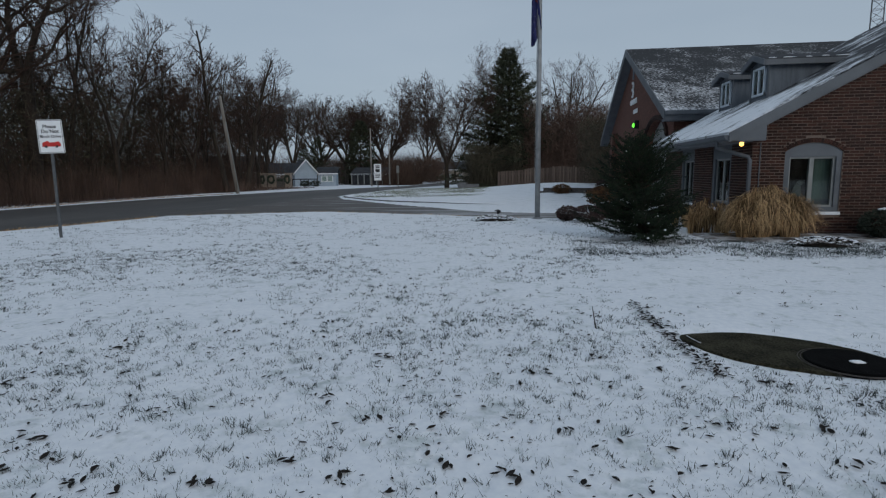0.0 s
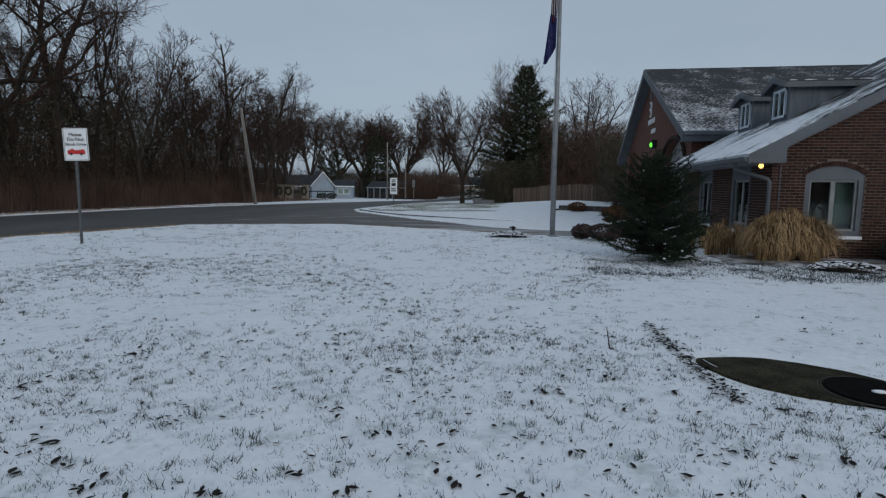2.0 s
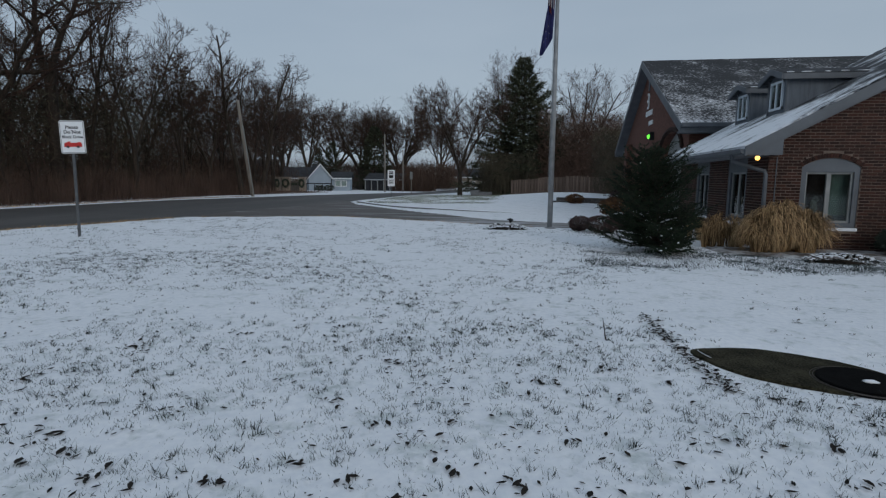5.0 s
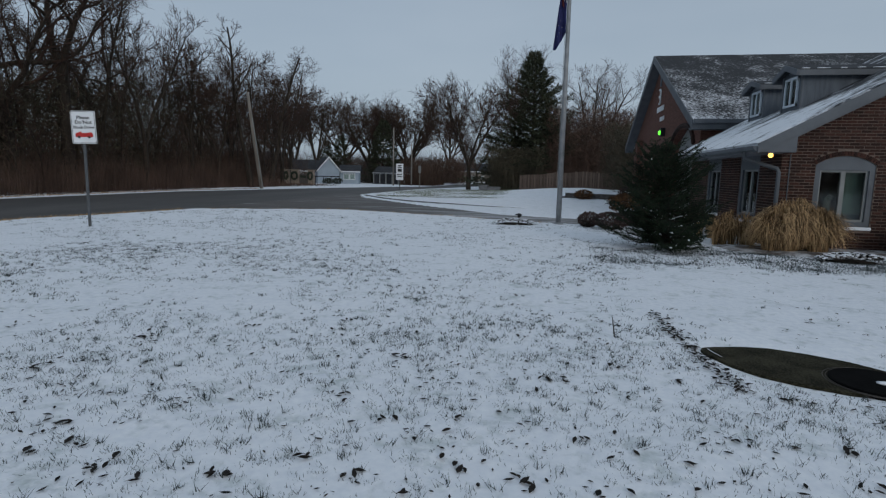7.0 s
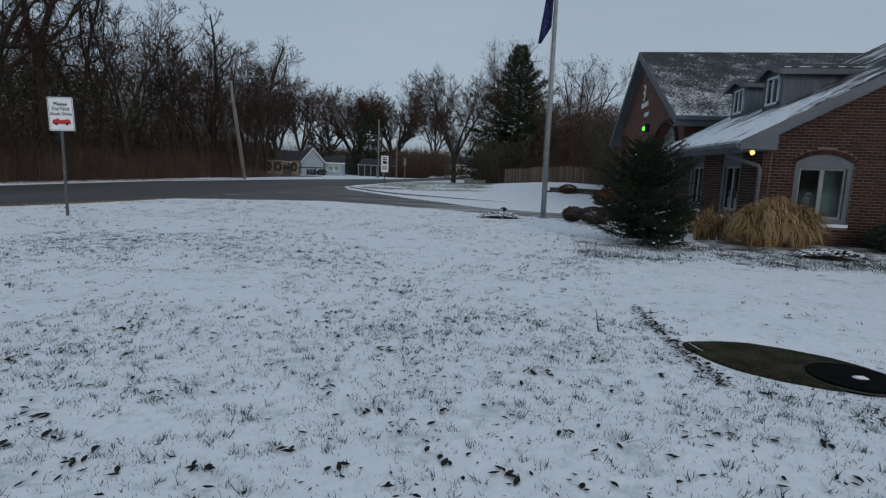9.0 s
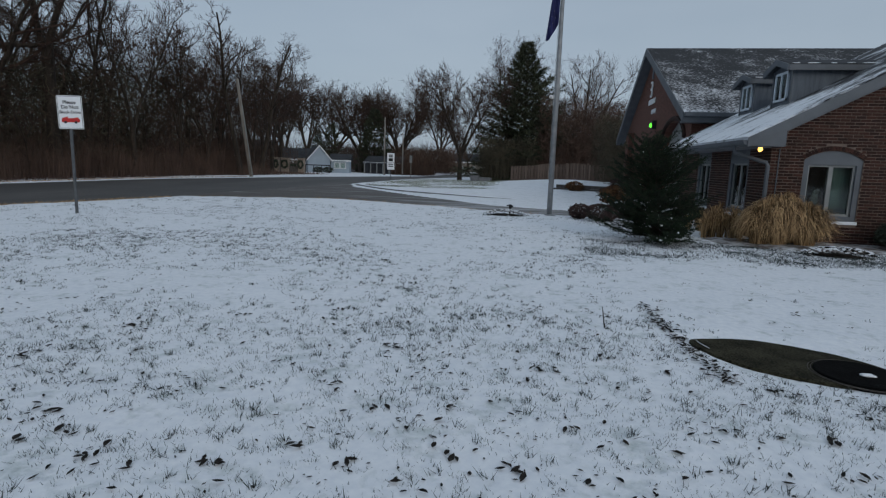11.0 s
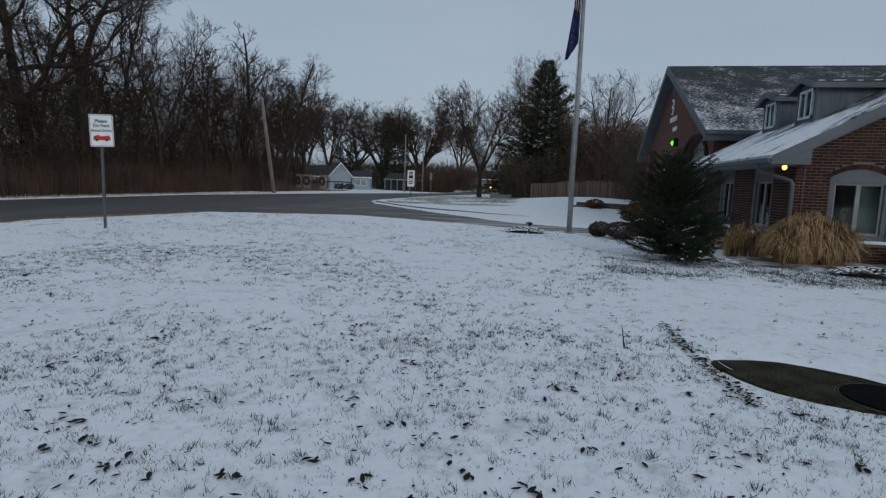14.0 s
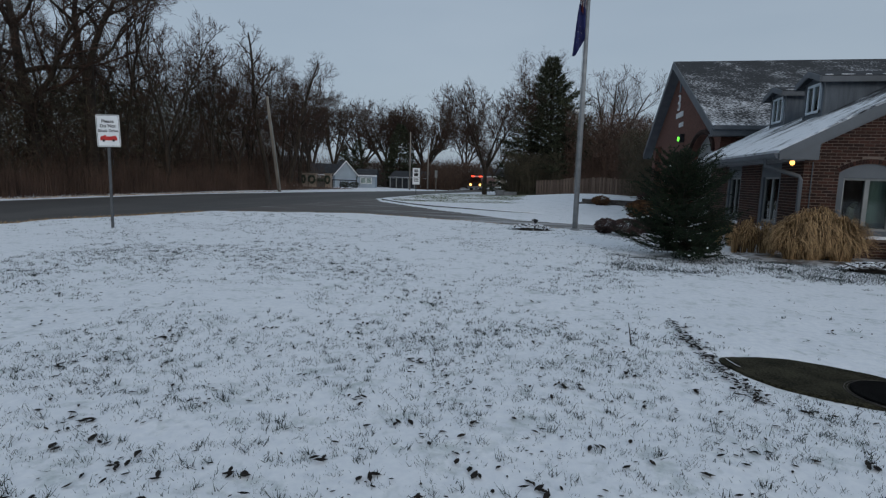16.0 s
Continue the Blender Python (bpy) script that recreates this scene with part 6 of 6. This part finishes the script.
for i in range(6):
    part("porch_post", Shape().box(-2.8 + i * 1.05, -1.3, -0.2, -2.66 + i * 1.05, -1.16, 1.75), M_TRIM_LIGHT, porch_house, "white porch post", bevel=0.02)
part("porch_beam", Shape().box(-3.0, -1.35, 1.75, 3.0, -1.05, 1.9), M_TRIM, porch_house)

for x, w in ((-30.5, 0.55), (-29.4, 0.95), (-27.35, 0.7)):
    pier = thing("gate_pier", x, 63, gz(x, 63), "tan stone gate pier hung with a dark wreath", "gate pier", "gate piers with wreaths")
    part("shaft", Shape().box(-w / 2, -0.3, -0.2, w / 2, 0.3, 1.72), M_PIER, pier, bevel=0.03)
    part("cap", Shape().box(-w / 2 - 0.06, -0.36, 1.72, w / 2 + 0.06, 0.36, 1.8), M_PIER, pier, "flat cap stone", bevel=0.02)
    rw = min(0.4, w * 0.4)
    ri = [(rw * math.cos(2 * math.pi * i / 24), -0.38, 1.05 + 0.42 * math.sin(2 * math.pi * i / 24)) for i in range(25)]
    part("wreath", Shape().tube(ri, [0.13 + 0.03 * math.sin(i * 5.0) for i in range(25)], 6, cap=False), M_HEDGE, pier, "dark evergreen wreath")
gate_wall = thing("gate_wall", -28.35, 63.1, gz(-28.35, 63.1), "low dark stone wall between the gate piers with a bow", "wall")
part("wall", Shape().box(-0.5, -0.2, -0.2, 0.65, 0.2, 1.25), M_STONE, gate_wall, bevel=0.02)
for q in (-1, 1):
    part("bow", Shape().blob((q * 0.2, -0.26, 0.95), (0.2, 0.07, 0.16), 0.3, 3 + q, 10, 6), M_HEDGE, gate_wall, "dark bow")
for x, y in ((-34.6, 76), (-33.2, 76), (-30.9, 77), (-29.4, 77)):
    shrub("shrub", x, y, 0.75, 0.6, 0.8, "dark clipped shrub in front of the pale house", M_HEDGE, int(abs(x) * 7), 320, 0.16, 6)
rail = thing("garden_rail", -29.3, 71, gz(-29.3, 71), "dark metal rail before the pale house", "rail")
part("bar", Shape().box(-2.2, -0.05, 1.0, 2.5, 0.05, 1.13), M_BLACK, rail)
for i in range(5):
    part("post", Shape().box(-2.1 + i * 1.13, -0.03, -0.2, -2.02 + i * 1.13, 0.03, 1.0), M_BLACK, rail)


# ---- emergency vehicle on the road ----
engine = thing("fire_engine", -12, 118, 0, "approaching fire engine with headlights and red beacons lit", "fire engine")
part("cab", Shape().prism([(-1.2, 0.45), (-1.2, 1.5), (-0.95, 2.35), (0.95, 2.35), (1.2, 1.5), (1.2, 0.45)], "y", -3.6, -1.4), M_TRUCK, engine, "dark red cab", bevel=0.08)
part("body", Shape().box(-1.2, -1.35, 0.5, 1.2, 3.4, 2.3), M_TRUCK, engine, "dark red equipment body", bevel=0.06)
part("windscreen", Shape().hexa([(-1.0, -3.64, 1.45), (1.0, -3.64, 1.45), (1.0, -3.5, 1.45), (-1.0, -3.5, 1.45), (-0.9, -3.63, 2.15), (0.9, -3.63, 2.15), (0.9, -3.5, 2.15), (-0.9, -3.5, 2.15)]), M_GLASS, engine)
part("bumper", Shape().box(-1.25, -3.95, 0.4, 1.25, -3.55, 0.72), M_POLE, engine, "bright metal bumper", bevel=0.04)
part("grille", Shape().box(-0.5, -3.67, 0.8, 0.5, -3.6, 1.3), M_BLACK, engine)
for s in (-1, 1):
    part("headlight", Shape().blob((s * 0.88, -3.66, 1.0), (0.24, 0.08, 0.2), 0, 0, 12, 8), M_HEADLIGHT, engine, "glowing amber headlight", smooth=True)
    part("beacon", Shape().box(s * 0.72 - 0.26, -3.2, 2.37, s * 0.72 + 0.26, -2.8, 2.56), M_BEACON, engine, "glowing red beacon", bevel=0.04)
    part("mirror", Shape().box(s * 1.3 - 0.1, -3.5, 1.5, s * 1.3 + 0.1, -3.42, 1.95), M_BLACK, engine)
part("beacon_bar", Shape().box(-0.4, -3.15, 2.36, 0.4, -2.85, 2.5), M_WHITE, engine)
for s in (-1.1, 1.1):
    for y in (-2.6, 2.0):
        wheel = part("wheel", Shape().tube([(s - 0.14, y, 0.48), (s + 0.14, y, 0.48)], [0.48, 0.48], 18), M_BLACK, engine)
        part("rim", Shape().tube([(s - 0.15, y, 0.48), (s + 0.15, y, 0.48)], [0.24, 0.24], 12), M_METAL, wheel)

# ---- pieces: bricks of the gable and side walls, shingles ----
BW, BH, JOINT = 0.203, 0.0677, 0.0125


def spread_pieces(name, mesh, rest_mat, part_mat, parent, places, limit, centre, label_rest):
    """The pieces nearest a spot become parts of their own; the rest is joined."""
    places = sorted(places, key=lambda m: (m.translation - Vector(centre)).length)
    for m in places[:limit]:
        b = part(name, mesh, part_mat, parent)
        b.matrix_basis = m
    vs = np.array([v.co[:] for v in mesh.vertices])
    fs = [tuple(p.vertices) for p in mesh.polygons]
    v, f = [], []
    for m in places[limit:]:
        k = len(v)
        r = np.array(m)
        v += (vs @ r[:3, :3].T + r[:3, 3]).tolist()
        f += [tuple(k + i for i in q) for q in fs]
    if v:
        me = bpy.data.meshes.new(name + "_rest")
        me.from_pydata(v, [], f)
        me.materials.append(rest_mat)
        ob = new(name + "_rest", me)
        ob.parent = parent
        tagged(ob, label_rest, kind="stuff")


def piece_mesh(name, w, d, h, c=0.004):
    """A block with its front edges chamfered; front towards -y."""
    s = Shape()
    s.v = [(0, 0, 0), (w, 0, 0), (w, 0, h), (0, 0, h), (c, -d, c), (w - c, -d, c), (w - c, -d, h - c), (c, -d, h - c)]
    s.f = [(4, 5, 6, 7), (0, 1, 5, 4), (1, 2, 6, 5), (2, 3, 7, 6), (3, 0, 4, 7)]
    me = bpy.data.meshes.new(name)
    me.from_pydata(s.v, [], s.f)
    return me


brick_mesh = piece_mesh("brick", BW - JOINT, 0.012, BH - JOINT)
rb = random.Random(17)
cx_w = (WIN_X0 + WIN_X1) / 2
ring_in = arch_outline(WIN_X0, WIN_X1, WIN_Z0, WIN_SPRING, WIN_TOP, 40)[1:-1]


def arch_top_at(x):
    return float(np.interp(x, [p[0] for p in ring_in], [p[1] for p in ring_in]))


def brick_rows(width, top, gaps):
    """Running bond between the openings; bricks are cut where they meet an edge. Gives x, z and length."""
    out = []
    for j in range(int(6.8 / BH)):
        z = -0.06 + j * BH
        spans, x0 = [], 0.004
        for a, b in gaps(z):
            spans.append((x0, a - 0.006))
            x0 = b + 0.006
        spans.append((x0, width - 0.004))
        for a, b in spans:
            i = math.floor((a - (BW / 2 if j % 2 else 0)) / BW)
            while True:
                s = i * BW + (BW / 2 if j % 2 else 0)
                i += 1
                if s >= b:
                    break
                u, v = max(s, a), min(s + BW - JOINT, b)
                if v - u > 0.03 and z + BH < top(u) - 0.13:
                    out.append((u, z, v - u))
    return out


def front_gaps(z):
    if z + BH <= WIN_Z0 - 0.06 or z > WIN_TOP + 0.1:
        return []
    if z < WIN_SPRING + 0.03:
        return [(WIN_X0, WIN_X1)]
    xs = [x for x in np.linspace(WIN_X0 - 0.04, WIN_X1 + 0.04, 60) if z < arch_top_at(x) + 0.112]
    return [(min(xs), max(xs))] if xs else []


def side_gaps(z):
    if z + BH <= 0.44 or z > 2.2:
        return []
    return [(DEEP - b, DEEP - a) for a, b in reversed(SIDE_WINDOWS)]


def sized(w):
    return Matrix.Diagonal((w / (BW - JOINT), 1, 1, 1))


front = [Matrix.Translation((x, rb.uniform(-0.0015, 0.0015), z)) @ sized(w) for x, z, w in brick_rows(RIDGE_X, roof_z, front_gaps)]
spread_pieces("brick", brick_mesh, M_BRICKS, M_BRICK, gable_wall, front, 300, (1.6, 0, 1.4), "rest of the red bricks in the gable wall")
turn_left = Matrix(((0, 1, 0, 0), (-1, 0, 0, DEEP), (0, 0, 1, 0), (0, 0, 0, 1)))
side = [turn_left @ Matrix.Translation((x, 0, z)) @ sized(w) for x, z, w in brick_rows(DEEP, lambda x: 2.32, side_gaps)]
spread_pieces("brick", brick_mesh, M_BRICKS, M_BRICK, side_wall, side, 160, (0, 0.5, 1.2), "rest of the red bricks in the side wall")

# soldier course over the arched window
soldier = piece_mesh("arch_brick", 0.055, 0.018, 0.1)
w2, h2 = (WIN_X1 - WIN_X0) / 2, WIN_TOP - WIN_SPRING
rad2 = (w2 * w2 + h2 * h2) / (2 * h2)
a2 = math.asin(w2 / rad2)
for i in range(22):
    a = -a2 + 2 * a2 * (i + 0.5) / 22
    b = part("arch_brick", soldier, M_BRICK, gable_wall)
    b.matrix_basis = Matrix.Translation((cx_w + (rad2 + 0.006) * math.sin(a), 0, WIN_TOP - rad2 + (rad2 + 0.006) * math.cos(a))) @ Matrix.Rotation(a, 4, "Y") @ Matrix.Translation((-0.0275, 0, 0))

# shingles of the front roof
shingle = piece_mesh("shingle", 0.3, 0.014, 0.15, 0.005)
tilt = math.atan(SLOPE)
shingles = []
nrow = int((RIDGE_X - EAVE_X) / math.cos(tilt) / 0.14)
for j in range(nrow):
    x = EAVE_X - 0.02 + j * 0.14 * math.cos(tilt)
    for i in range(26):
        y = Y0 + 0.02 + i * 0.302 + (0.15 if j % 2 else 0)
        if y + 0.3 > Y1 + 0.05:
            continue
        # shingle space: x along the eave (towards -y), z up the slope, front outwards
        up = Vector((math.cos(tilt), 0, math.sin(tilt)))
        out = Vector((-math.sin(tilt), 0, math.cos(tilt)))
        ac = Vector((0, -1, 0))
        o = Vector((x, y + 0.3, roof_z(x) - 0.018)) + out * rb.uniform(0, 0.004)
        shingles.append(Matrix(((ac.x, -out.x, up.x, o.x), (ac.y, -out.y, up.y, o.y), (ac.z, -out.z, up.z, o.z), (0, 0, 0, 1))))
spread_pieces("shingle", shingle, M_ROOF, M_ROOF, front_roof, shingles, 240, (0.6, 0.2, 3.0), "rest of the snow-dusted shingles")


def motions():
    """Flags sway at the pole; the fire engine drives up the road."""
    sway = [(0, -0.20), (0.5, -0.36), (1, -0.47), (1.5, -0.35), (2, -0.39), (3, -0.30), (4, -0.38), (5, -0.44), (6.5, -0.36), (8, -0.39), (9.5, -0.42), (11, -0.38), (12, -0.48), (12.5, -0.48), (13, -0.53), (14, -0.40), (15, -0.41), (15.5, -0.41), (16, -0.33)]
    rows_a, rows_b = [], []
    for t, dx in sway:
        a = math.degrees(math.asin((-dx - 0.4) / 1.7))
        rows_a.append((t, pose(*FLAG_A, 0, a, 3 * math.sin(t * 1.7))))
        rows_b.append((t, pose(*FLAG_B, 0, a * 0.35, 3 * math.sin(t * 1.3 + 1))))
    walk(state_flag, rows_a)
    walk(nation_flag, rows_b)
    way = [(0, -2.5, 205), (6, -5.0, 172), (10, -7.5, 145), (12.5, -9.2, 126), (13.5, -10.3, 118.5), (14, -10.7, 115), (14.5, -10.9, 111), (15, -11.4, 107), (15.5, -12.2, 103), (16, -13.1, 99)]
    drive = []
    for i, (t, x, y) in enumerate(way):
        (_, xa, ya), (_, xb, yb) = way[max(i - 1, 0)], way[min(i + 1, len(way) - 1)]
        drive.append((t, pose(x, y, gz(x, y) + 0.06, 0, 0, math.degrees(math.atan2(xb - xa, -(yb - ya))))))
    walk(engine, drive)


motions()
